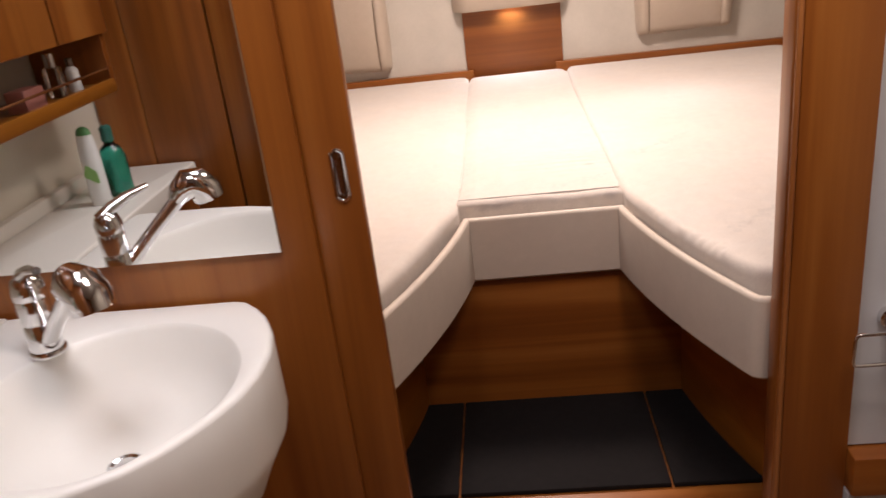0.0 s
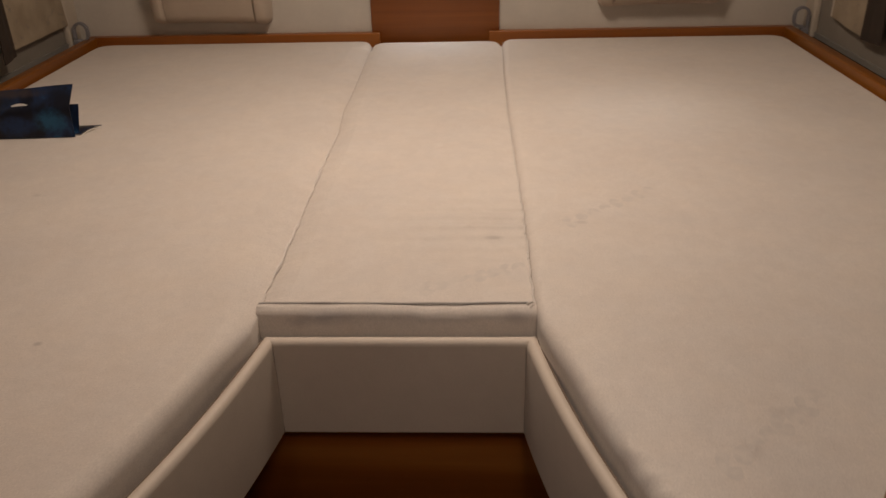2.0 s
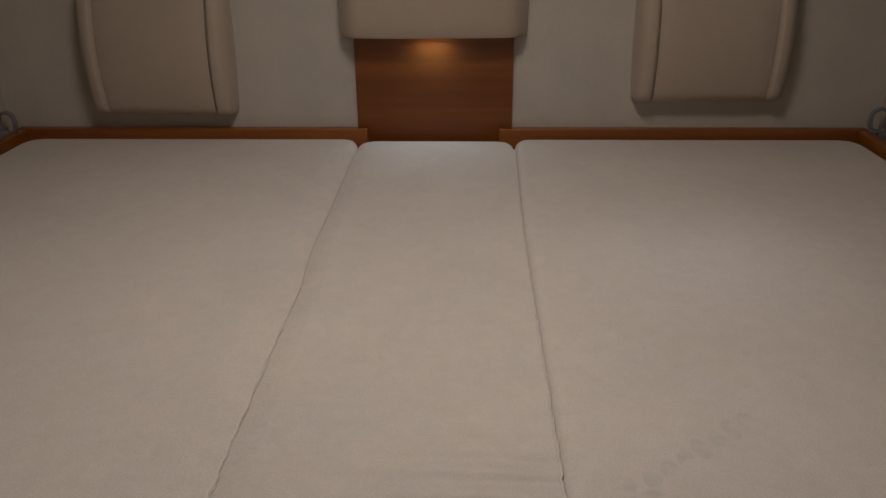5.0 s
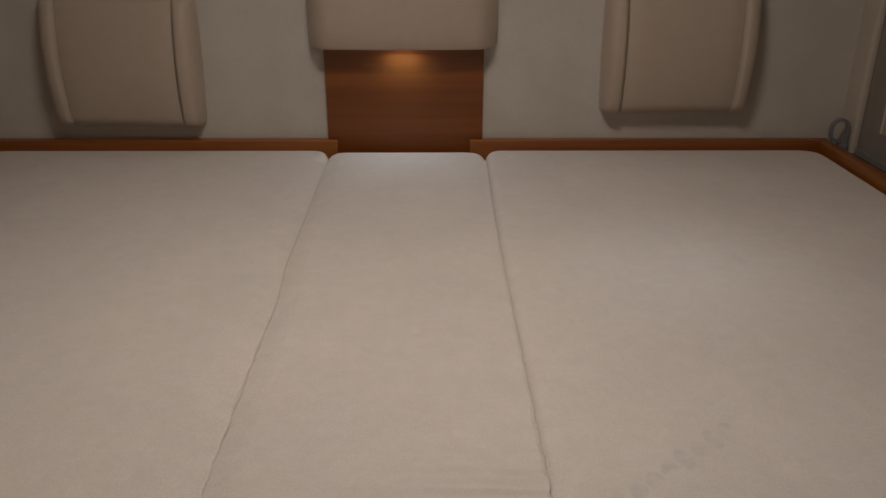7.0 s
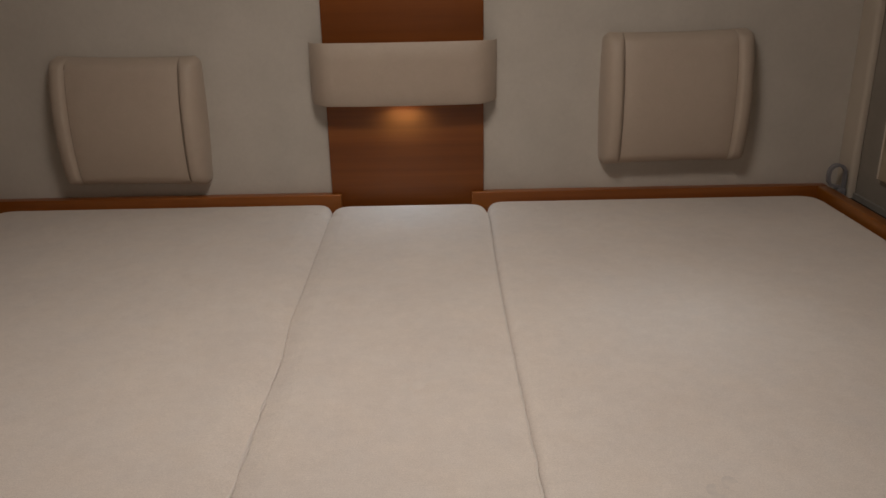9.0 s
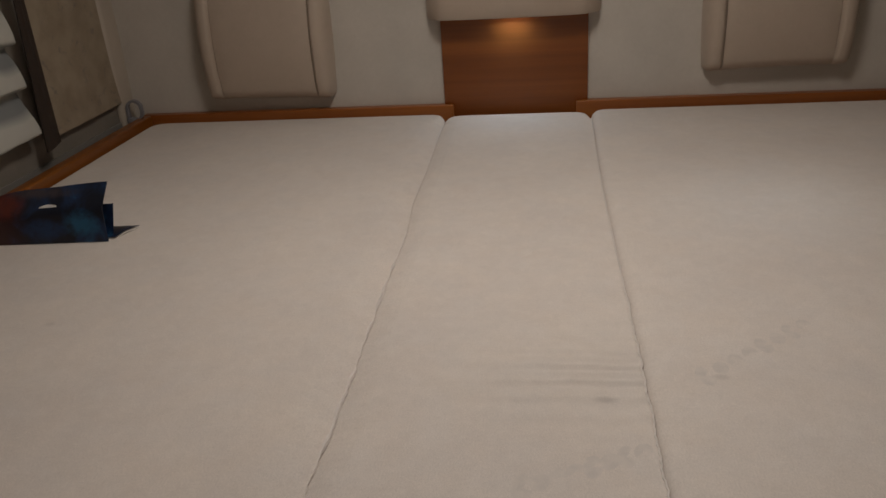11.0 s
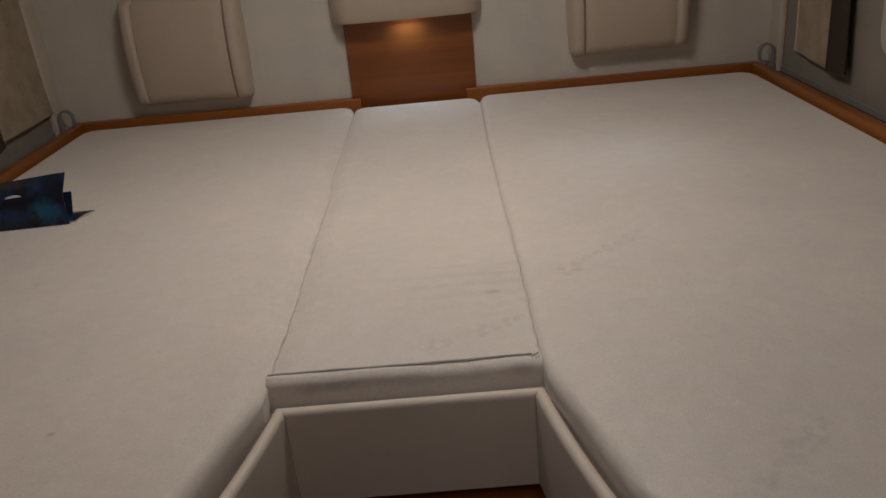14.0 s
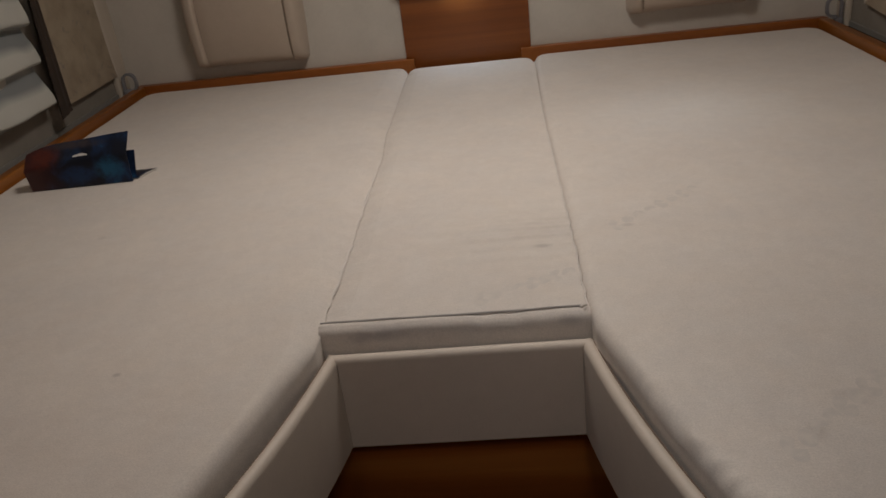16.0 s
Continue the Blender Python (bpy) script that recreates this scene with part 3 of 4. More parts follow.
for side, words in ((-1, "tapered cream jersey mattress beside the folded blind"), (1, "tapered cream jersey mattress with faint grey print")):
    full = flare(side, SKIRT_IN[side] + (0.0285 if side < 0 else 0.0225), 0.0, 150)[:-4]
    line = [(x - side * 0.0085 * max(0.0, 1 - (GAP_Y - y) / 0.10), y) for x, y in full if FOOT_Y + 0.095 < y < GAP_Y - 0.012]
    turn = full[-1][0] + (full[-1][0] - full[-2][0]) * 4.5
    inner = seam_line(side, 300, -0.0010 if side < 0 else 0.0002)[::-1]
    (xa, ya), (xb, yb) = inner[-1], line[0]
    inner += [(xa + (xb - xa) * k / 12, ya + (yb - ya) * k / 12) for k in range(1, 12)]
    pts = [(inner[0][0], 3.978)] + inner + line + [(turn, FOOT_Y + 0.0065), (side * 0.992, FOOT_Y + 0.0065), (side * 0.992, 3.978)]
    radii = [0.045] + [0] * (len(inner) + len(line)) + [0.075, 0.07, 0.06]
    ob = thing("mattress", words, "mattress", (side * 0.6, 3.0, 0.55), "mattresses of the bed")
    part("mattress_body", cushion(round_corners(pts, radii), 0.546, M_TOP, 0.020, soft=mattress_rim), MATTRESS, ob, angle=80)
    part("edge_seam", tube([(x, y, SKIRT_Z[1] - 0.0037) for x, y in flare(side, SKIRT_IN[side] + 0.0163, 0.0, 22)[:-4]], 0.0013, 6), PIPING_DARK, ob)
    if side > 0:
        right_mattress = ob
mid = thing("middle_mattress", "narrow cream mattress section between the two beds", "mattress", (0, 3.2, 0.55), "mattresses of the bed")


head = round_corners([(0.1895, 3.905), (0.1895, 3.974), (-0.1785, 3.974), (-0.1785, 3.905)], [0, 0.05, 0.05, 0], 8)
part("mattress_body", cushion(seam_line(1, 420, -0.0010) + head + seam_line(-1, 420, -0.0008)[::-1], 0.546, M_TOP - 0.004, 0.0025, 5, soft=lambda x, y: (0.016, 0.016) if y > 3.902 else (0.034, 0.0085) if x < 0 else (0.004, 0.003)), MATTRESS_MID, mid, angle=80)
rim = []
for k in range(81):
    t = k / 80
    rim.append((-0.162 + 0.347 * t, SEAM_Y + 0.0002 + 0.0010 * math.sin(7 * t + 0.5) + 0.0004 * math.sin(31 * t), M_TOP - 0.0037 - 0.0003 * math.sin(9 * t + 1) ** 2))
part("piping", tube(rim, 0.0014, 6), PIPING, mid, "puckered seam along the front edge")
prof = [(SEAM_Y + 0.0005, M_TOP - 0.0050)]
for k in range(9):
    t = math.pi / 2 * k / 8
    prof.append((SEAM_Y - 0.0025 - 0.0145 * math.sin(t), M_TOP - 0.0205 + 0.0152 * math.cos(t)))
prof += [(SEAM_Y - 0.0172, 0.640), (SEAM_Y - 0.0150, 0.56), (SEAM_Y + 0.0005, 0.56)]
bm = bmesh.new()
rings = []
for k in range(49):
    t = k / 48
    lump = 0.0010 * math.sin(6 * t) + 0.0008 * math.sin(15 * t + 1) + 0.0006 * math.sin(41 * t + 2 * math.sin(9 * t))
    shrink = 0.002 if k in (0, 48) else 0.0
    rings.append([bm.verts.new((-0.1640 + 0.3535 * t, y + (shrink + 0.0008 + lump * (0.5 + 0.5 * math.cos(60 * (z - 0.645))) if y < SEAM_Y - 0.008 else 0), z + (0.6 * lump if M_TOP - 0.016 < z else 0))) for y, z in prof])
for u, v in zip(rings, rings[1:]):
    for k in range(len(prof)):
        bm.faces.new((u[k], u[(k + 1) % len(prof)], v[(k + 1) % len(prof)], v[k]))
bm.faces.new(rings[0])
bm.faces.new(rings[-1][::-1])
part("front_border", bm, MATTRESS_BORDER, mid, "rounded padded front border", angle=60)
for sx in (-1, 1):
    edge = [(x, y, M_TOP - (0.0098 if sx < 0 else 0.0046) + 0.35 * ruffle(y + 0.005, 4.0 + sx)) for x, y in seam_line(sx, 420, 0.0003 if sx < 0 else -0.0012)]
    thick = 0.0013
    if sx < 0:
        thick = [0.0007 + max(0.0, min(1.0, (3.25 - y) * 4)) * max(0.0, 0.0010 + 0.0014 * math.sin(17 * y + 2 * math.sin(41 * y))) for _, y, _ in edge]
    part("piping", tube(edge, thick, 5), PIPING_PALE, mid)

for ax, ay, az, bx, by, bz in ((0.176, -0.003, -0.006, 0.1865, 0.003, -0.004), (0.180, -0.008, -0.009, 0.1870, 0.001, -0.006), (0.1865, 0.004, -0.004, 0.1872, -0.012, -0.016)):
    line = [(ax + (bx - ax) * k / 6, SEAM_Y + ay + (by - ay) * k / 6, M_TOP + az + (bz - az) * k / 6 + 0.0015 * math.sin(math.pi * k / 6)) for k in range(7)]
    part("corner_tuck", tube(line, [0.0004, 0.0016, 0.0022, 0.0024, 0.0022, 0.0016, 0.0004], 7), MATTRESS, mid, "gathered cloth at the corner")

# wooden retaining rails round the mattresses
RAIL_Z = (0.60, 0.697)


def rail_plan(xa, xb):
    """Plan of a rear rail, notched round the headboard panel."""
    pts = [(-1.022, 3.985), (-0.161, 3.985), (-0.161, 3.9992), (-0.1845, 3.9992), (-0.1845, 4.0115), (-1.022, 4.0115)]
    if xa > 0:
        pts = [(xa, 3.985), (xb, 3.985), (xb, 4.0115), (0.1868, 4.0115), (0.1868, 3.9992), (xa, 3.9992)]
    return pts


for xa, xb in ((-1.022, -0.161), (0.157, 1.022)):
    rail = tagged(part("bed_rail", prism(rail_plan(xa, xb), *RAIL_Z, 0.002, 3), WOOD_H), "pear-wood retaining rail along the rear wall", "bed rail", "bed rails")
for side in (-1, 1):
    tagged(part("bed_rail", box(*sorted((side * 0.995, side * 1.024)), 2.03, 3.984, *RAIL_Z, r=0.004, seg=3), WOOD_L), "pear-wood retaining rail along the side wall", "bed rail", "bed rails")

# grey ventilation grilles behind the side rails, ribbed crosswise
rib_mesh = None
for side in (-1, 1):
    vent = thing("vent_grille", "grey ribbed ventilation grille behind the bed rail", "vent", (side * 1.045, 3.0, 0.68), "vent grilles")
    xa, xb = sorted((side * 1.0245, side * 1.069))
    part("backing", box(xa, xb, 2.03, 3.98, 0.62, 0.676), GAP_DARK, vent)
    for xe in (xa + 0.003, xb - 0.003):
        part("edge_strip", box(xe - 0.003, xe + 0.003, 2.03, 3.943, 0.6765, 0.690), GRILLE, vent)
    cx = (xa + xb) / 2
    for k in range(160):
        if rib_mesh is None:
            first_rib = part("slat", box(-0.0195, 0.0195, -0.0026, 0.0026, 0.0, 0.011), GRILLE, vent)
            rib_mesh, rib = first_rib.data, first_rib
        else:
            rib = new("slat", rib_mesh)
            rib.parent = vent
            rib.matrix_parent_inverse = vent.matrix_world.inverted()
        rib.matrix_world = pose(cx, 2.04 + 0.0119 * k, 0.6765)

# wood panel and padded lamp on the rear wall
tagged(part("headboard_panel", box(-0.184, 0.186, 3.9995, BACK_Y - 0.0005, 0.60, 1.62, r=0.0015), WOOD_PANEL), "pear-wood panel up the middle of the rear wall", "wall panel", kind="structure")

lamp = thing("wall_lamp", "beige padded wall lamp lit warm from below", "wall lamp", (0, 3.96, 0.98))
rows = []
for z, b in ((0.921, -0.004), (0.926, 0.0), (0.958, 0.002), (0.988, 0.003), (1.018, 0.002), (1.050, 0.0), (1.055, -0.004)):
    row = []
    for k in range(33):
        u = -1 + 2 * k / 32
        x = 0.211 * (u if abs(u) < 0.88 else math.copysign(0.88 + 0.12 * math.sin((abs(u) - 0.88) / 0.12 * math.pi / 2), u))
        y = 3.941 + 0.012 * u * u + (0.056 * max(0.0, (abs(u) - 0.80) / 0.20) ** 2) - b
        row.append((x + 0.0, y, z))
    rows.append(row)
part("cover", sheet(rows, 0.006), PAD, lamp, angle=60)
part("back_plate", box(-0.17, 0.17, 3.9885, 3.9988, 0.938, 1.038, r=0.003), LAMP_BODY, lamp)
part("bulb", box(-0.034, 0.034, 3.960, 3.988, 0.9150, 0.9375, r=0.009, seg=4), mat_glow, lamp, "glowing warm lamp lens")


def headrest(cx, z0, z1, lean):
    """A padded cushion: a broad middle panel between two raised side rolls, all corners rounded; lean turns it on the wall."""
    ob = thing("headrest_cushion", "beige leatherette headrest cushion on the rear wall", "cushion", (cx, 3.98, (z0 + z1) / 2), "headrest cushions")
    h, half, roll = z1 - z0, 0.1745, 0.047
    mid_z = (z0 + z1) / 2

    def depth(v):
        d = 0.030 + 0.037 * math.sin(math.pi * (0.08 + 0.84 * v)) ** 0.8
        s = min(v, 1 - v) * h / 0.026
        return d * (0.30 + 0.70 * math.sqrt(1 - (1 - s) ** 2)) if s < 1 else d

    def slab(xa, xb, shape, outer=0):
        n, m = 34, 16
        rows = []
        for i in range(n + 1):
            v = i / n
            s = min(v, 1 - v) * h / 0.020
            tuck = 0.012 * (1 - math.sqrt(1 - (1 - s) ** 2)) if s < 1 else 0.0
            tuck += 0.004 * (2 * v - 1) ** 2
            row = []
            for k in range(m + 1):
                u = k / m
                x = xa + (xb - xa) * u
                if outer:
                    f = u if outer > 0 else 1 - u
                    x -= outer * tuck * f
                z = z0 + h * v + 0.0035 * math.cos(math.pi * v) * (1 - ((x - cx) / half) ** 2)
                dx, dz = x - cx, z - mid_z
                row.append((cx + dx * math.cos(lean) + dz * math.sin(lean), 4.0095 - depth(v) * shape(u), mid_z + dz * math.cos(lean) - dx * math.sin(lean)))
            rows.append(row)
        bm = bmesh.new()
        vs = [[bm.verts.new(p) for p in r] for r in rows]
        bk = [[bm.verts.new((p[0], 4.0112, p[2])) for p in r] for r in rows]
        for g in (vs, bk):
            for a, b in zip(g, g[1:]):
                for k in range(len(a) - 1):
                    bm.faces.new((a[k], a[k + 1], b[k + 1], b[k]))
        for a, b in zip(range(n), range(1, n + 1)):
            bm.faces.new((vs[a][0], vs[b][0], bk[b][0], bk[a][0]))
            bm.faces.new((vs[a][-1], bk[a][-1], bk[b][-1], vs[b][-1]))
        for k in range(len(vs[0]) - 1):
            bm.faces.new((vs[0][k], bk[0][k], bk[0][k + 1], vs[0][k + 1]))
            bm.faces.new((vs[-1][k], vs[-1][k + 1], bk[-1][k + 1], bk[-1][k]))
        return bm, rows

    def panel_shape(u):
        return 1.0 - 0.10 * abs(2 * u - 1) ** 8

    def roll_shape(f):
        """From the seam outward: a quick rise to a crest, then a full round fall to the wall."""
        rise = 0.86 + 0.22 * math.sin(min(1.0, f / 0.24) * math.pi / 2)
        fall = math.sqrt(max(0.0, 1 - max(0.0, (f - 0.30) / 0.70) ** 2.6))
        return rise * (0.22 + 0.78 * fall)

    bm, _ = slab(cx - half + roll, cx + half - roll, panel_shape)
    part("middle_panel", bm, PAD, ob, angle=70)
    for side in (-1, 1):
        xa, xb = sorted((cx + side * (half - roll + 0.0006), cx + side * half))
        bm, rows = slab(xa, xb, (lambda u: roll_shape(u)) if side > 0 else (lambda u: roll_shape(1 - u)), side)
        ro = part("side_roll", bm, PAD, ob, angle=70)
        seam = [(r[0 if side > 0 else -1][0], r[0 if side > 0 else -1][1] + 0.0012, r[0][2]) for r in rows[2:-2]]
        part("seam", tube(seam, 0.0014, 6), SEAM_TAN, ro, "dark stitched seam line")
    return ob


headrest(-0.642, 0.729, 1.034, 0.016)
headrest(0.634, 0.760, 1.068, -0.012)

# corner posts and strap loops
for side in (-1, 1):
    xa, xb = sorted((side * 1.053, side * 1.0695))
    tagged(part("corner_post", prism(round_corners([(xa, 3.945), (xb, 3.945), (xb, 4.0115), (xa, 4.0115)], [0.012 if side > 0 else 0.002, 0.002 if side > 0 else 0.012, 0.002, 0.002], 6), 0.6765, CEILING), POST_CREAM), "cream rounded trim post in the wall corner", "trim", kind="structure")
    top = 0.758 if side > 0 else 0.748
    band = [(1.047, 0.6775), (1.049, 0.70), (1.049, top - 0.030)] + [(1.026 + 0.023 * math.cos(math.pi * k / 10), top - 0.024 + 0.024 * math.sin(math.pi * k / 10)) for k in range(1, 10)] + [(1.003, top - 0.030), (1.005, top - 0.045), (1.012, top - 0.054), (1.022, top - 0.058), (1.034, top - 0.059)]
    rows = [[(side * x, y, z) for y in (3.953, 3.957, 3.961, 3.965)] for x, z in band]
    strap = thing("strap_loop", "grey webbing strap loop at the bed corner", "strap", (side * 1.034, 3.959, 0.677), "strap loops")
    part("loop", sheet(rows, 0.0065), GREY_STRAP, strap, angle=60)
    part("tab", box(*sorted((side * 1.028, side * 1.0505)), 3.949, 3.969, 0.6770, 0.6985, r=0.003), GREY_STRAP, strap, "folded stitched tab")

# side windows, curtains and the folded blind
for side in (-1, 1):
    win = thing("window_1" if side < 0 else "window_2", "grey-white framed tinted side window above the bed", "window", (side * SIDE_X, 2.93, 1.08), kind="structure")
    xin, xout = side * (SIDE_X - 0.018), side * (SIDE_X + 0.02)
    xa, xb = sorted((xin, xout))
    ya, yb, za, zb = WIN
    bm = bmesh.new()
    w = 0.034
    outer = round_corners([(ya - 0.01, za - 0.01), (yb + 0.01, za - 0.01), (yb + 0.01, zb + 0.01), (ya - 0.01, zb + 0.01)], [0.06] * 4, 8)
    inner = round_corners([(ya + w, za + w), (yb - w, za + w), (yb - w, zb - w), (ya + w, zb - w)], [0.04] * 4, 8)
    n = len(outer)
    ring = [[bm.verts.new((x, p[0], p[1])) for p in loop_] for x, loop_ in ((xa, outer), (xb, outer), (xb, inner), (xa, inner))]
    for i in range(4):
        u, v = ring[i], ring[(i + 1) % 4]
        for k in range(n):
            bm.faces.new((u[k], u[(k + 1) % n], v[(k + 1) % n], v[k]))
    part("window_frame", bm, FRAME_WHITE, win)
    pa, pb = sorted((side * (SIDE_X + 0.012), side * (SIDE_X + 0.018)))
    pane = part("pane", box(pa, pb, ya + w - 0.002, yb - w + 0.002, za + w - 0.002, zb - w + 0.002), WINDOW_DARK, win, "dark tinted acrylic pane")

    # curtain: dark band and beige cloth, hanging just off the wall
    y0, y1, y2 = (3.538, 3.598, 3.935) if side < 0 else (3.535, 3.640, 3.835)
    zl = 0.738
    cur = thing("side_curtain", "beige curtain with a dark brown band, drawn beside the window", "curtain", (side * 1.05, 3.7, 0.73), "side curtains")
    for name, a, b, mat, dx, zlow in (("dark_band", y0, y1, DARK_BROWN, 0.046 if side < 0 else 0.020, zl), ("beige_cloth", y1 + 0.002, y2, CURTAIN, 0.014, zl + 0.004)):
        rows = []
        for i in range(25):
            z = zlow + (1.45 - zlow) * i / 24
            row = []
            for k in range(25):
                u = k / 24
                wide = 0.030 * math.exp(-(z - zlow) / 0.09) * u if name == "beige_cloth" else 0.0
                y = a + (b - a) * u + 0.07 * (z - zlow) * (1 - u) + wide * (0.6 if side < 0 else 0.0)
                slope = (0.012 * u if side > 0 else 0.0) if name == "beige_cloth" else 0.008 * (1 - u) * side
                row.append((side * (SIDE_X - dx - 0.0016 * math.sin(u * 5.0 + i * 0.06) - 0.0006 * math.sin(u * 13 + 1)), y, z + slope * (1 - i / 24)))
            rows.append(row)
        cloth_part = part(name, sheet(rows, 0.003), mat, cur, "dark brown lining band" if name == "dark_band" else "")
        if name == "beige_cloth":
            hem = [(p[0] - side * 0.001, p[1], p[2]) for p in (r[-1] for r in rows)]
            part("hem", tube(hem, 0.004, 6), POST_CREAM, cloth_part, "paler rolled side hem")
    part("curtain_rail", box(*sorted((side * (SIDE_X - 0.066), side * (SIDE_X - 0.001))), 3.545, 3.92, 1.448, 1.47, r=0.003), FRAME_WHITE, cur)

blind = thing("roman_blind", "pale folded blind over the window, fold shade in its colour", "blind", (-1.05, 3.0, 0.76))
rows = []
for i in range(241):
    z = 0.762 + 0.60 * i / 240
    row = []
    for k in range(61):
        y = 2.40 + 1.135 * k / 60
        ph = (z - 0.7665 + 0.012 * math.sin(y * 6.0 + 5 * z) + 0.007 * math.sin(y * 17.0 + 9 * z) + 0.005 * math.sin(z * 40)) / 0.108
        f = ph - math.floor(ph)
        fold = math.cos(math.pi / 2 * f / 0.93) ** 1.3 if f < 0.93 else (f - 0.93) / 0.07
        row.append((-1.056 + 0.030 * fold + 0.003 * math.sin(y * 31 + z * 23), y, z))
    rows.append(row)
part("folded_cloth", sheet(rows, 0.002), BLIND, blind, angle=80)
part("head_rail", box(-1.066, -1.02, 2.40, 3.533, 1.36, 1.40, r=0.004), FRAME_WHITE, blind)

# brochure standing half open on the bed
bro = thing("brochure", "glossy navy brochure standing half open on the mattress", "brochure", (-0.905, 3.14, M_TOP))


def cover_at(u, v):
    """The front cover: upright below, then creased and leaning back above."""
    back = 0.014 * v if v < 0.62 else 0.0087 + 0.100 * (v - 0.62)
    return Vector((-0.902 + 0.216 * u - 0.005 * v, 3.140 + 0.012 * u + back + 0.003 * math.sin(9 * u) * v - 0.02 * (1 - u) ** 4 * v, M_TOP + 0.001 + (0.082 + 0.012 * u - 0.010 * (1 - u) ** 8) * v))


rows = [[cover_at(k / 16, i / 20) for k in range(17)] for i in range(21)]
ob = part("front_cover", sheet(rows, 0.0012), COVER, bro, angle=35)
bm = bmesh.new()
for k in range(8):
    ua, ub = 0.47 + 0.018 * k, 0.47 + 0.018 * (k + 1)
    za, zb = (0.030 * math.sin(math.pi * (u - 0.47) / 0.144) for u in (ua, ub))
    bm.faces.new([bm.verts.new(cover_at(u, v) + Vector((0, -0.0022, 0.0004))) for u, v in ((ua, 0.70), (ub, 0.70), (ub, 0.72 + zb), (ua, 0.72 + za))])
bmesh.ops.remove_doubles(bm, verts=bm.verts[:], dist=0.0001)
part("cover_patch", bm, PAPER, bro, "small pale printed patch")
rows = []
for i in range(7):
    v = i / 6
    rows.append([(-0.890 + 0.210 * u + 0.020 * v, 3.154 + 0.010 * u + 0.052 * v, M_TOP + 0.001 + 0.004 * math.sin(math.pi * v)) for u in (k / 8 for k in range(9))])
part("pages", sheet(rows, 0.003), PAPER, bro, "white page edges", angle=60)
rows = [[(p[0] + 0.001, p[1], p[2] + 0.0035) for p in r] for r in rows]
part("back_cover", sheet(rows, 0.001), COVER, bro, angle=60)
rows = []
for i in range(9):
    v = i / 8
    rows.append([(-0.890 + 0.2040 * u, 3.162 + 0.010 * u + 0.022 * v, M_TOP + 0.006 + 0.050 * v) for u in (k / 8 for k in range(9))])
part("inner_page", sheet(rows, 0.0012), COVER, bro, angle=60)

# ---- the washroom ----
mirror = thing("mirror", "frameless rectangular mirror above the washbasin", "mirror", (-0.7, PART_Y - 0.004, 0.82))
part("mirror_glass", box(-1.02, -0.381, PART_Y - 0.006, PART_Y - 0.0005, 0.818, 1.60), mat_mirror, mirror)

part("polished_edge", box(-0.3808, -0.3799, PART_Y - 0.0062, PART_Y - 0.0005, 0.818, 1.60), MIRROR_EDGE, mirror, "polished glass edge")

RIM_Z = 0.748
basin = thing("washbasin", "white moulded washbasin with a rounded bowl", "washbasin", (-0.6, 1.75, RIM_Z))
outer = [(-0.452, 1.938), (-0.425, 1.912), (-0.400, 1.878), (-0.378, 1.828), (-0.366, 1.775), (-0.366, 1.715), (-0.376, 1.668), (-0.396, 1.622),
         (-0.425, 1.575), (-0.462, 1.535), (-0.515, 1.502), (-0.58, 1.482), (-0.65, 1.474), (-0.74, 1.472), (-0.83, 1.472), (-0.83, 1.938)]


def bowl_mesh():
    """Rim, bowl and skirt as one skin: rings run from the skirt's foot over the rim into the bowl."""
    bm = bmesh.new()
    cx, cy, n = -0.562, 1.700, 96
    poly = [Vector(p) for p in outer]

    def edge_at(a):
        d = Vector((math.cos(a), math.sin(a)))
        best = None
        for p, q in zip(poly, poly[1:] + poly[:1]):
            e = q - p
            det = d.x * -e.y + d.y * e.x
            if abs(det) < 1e-9:
                continue
            r = p - Vector((cx, cy))
            t = (r.x * -e.y + r.y * e.x) / det
            s_ = (d.x * r.y - d.y * r.x) / det
            if t > 0 and -1e-6 <= s_ <= 1 + 1e-6:
                best = t if best is None else min(best, t)
        return best

    rings = []
    angles = [math.tau * k / n for k in range(n)]
    reach = [edge_at(a) for a in angles]

    def ring(f):
        rings.append([bm.verts.new((cx + math.cos(a) * f(a, r)[0], cy + math.sin(a) * f(a, r)[0], f(a, r)[1])) for a, r in zip(angles, reach)])

    def bowl_r(a, grow):
        return grow / math.sqrt((math.cos(a) / 0.170) ** 2 + (math.sin(a) / 0.184) ** 2)

    for inset, z in ((0.050, RIM_Z - 0.21), (0.030, RIM_Z - 0.17), (0.004, RIM_Z - 0.125), (0.0, RIM_Z - 0.11), (0.0, RIM_Z - 0.05), (0.0, RIM_Z - 0.007), (0.0015, RIM_Z - 0.003), (0.005, RIM_Z - 0.0005), (0.009, RIM_Z)):
        ring(lambda a, r, i=inset, zz=z: (r - i, zz))
    for grow, drop in ((1.0, 0.001), (0.985, 0.003), (0.96, 0.010), (0.92, 0.025), (0.85, 0.052), (0.74, 0.080), (0.58, 0.100), (0.38, 0.110), (0.16, 0.114)):
        ring(lambda a, r, g=grow, dd=drop: (min(bowl_r(a, g), r - 0.014), RIM_Z - dd))
    for u, v in zip(rings, rings[1:]):
        for k in range(n):
            bm.faces.new((u[k], u[(k + 1) % n], v[(k + 1) % n], v[k]))
    bm.faces.new(rings[-1])
    bm.faces.new(rings[0][::-1])
    return bm


part("bowl", bowl_mesh(), CERAMIC, basin, angle=75)
part("drain", lathe([(0.023, 0.0), (0.023, 0.002), (0.019, 0.003), (0.015, 0.001)], (-0.562, 1.700, RIM_Z - 0.1115)), CHROME, basin, "chrome drain ring")

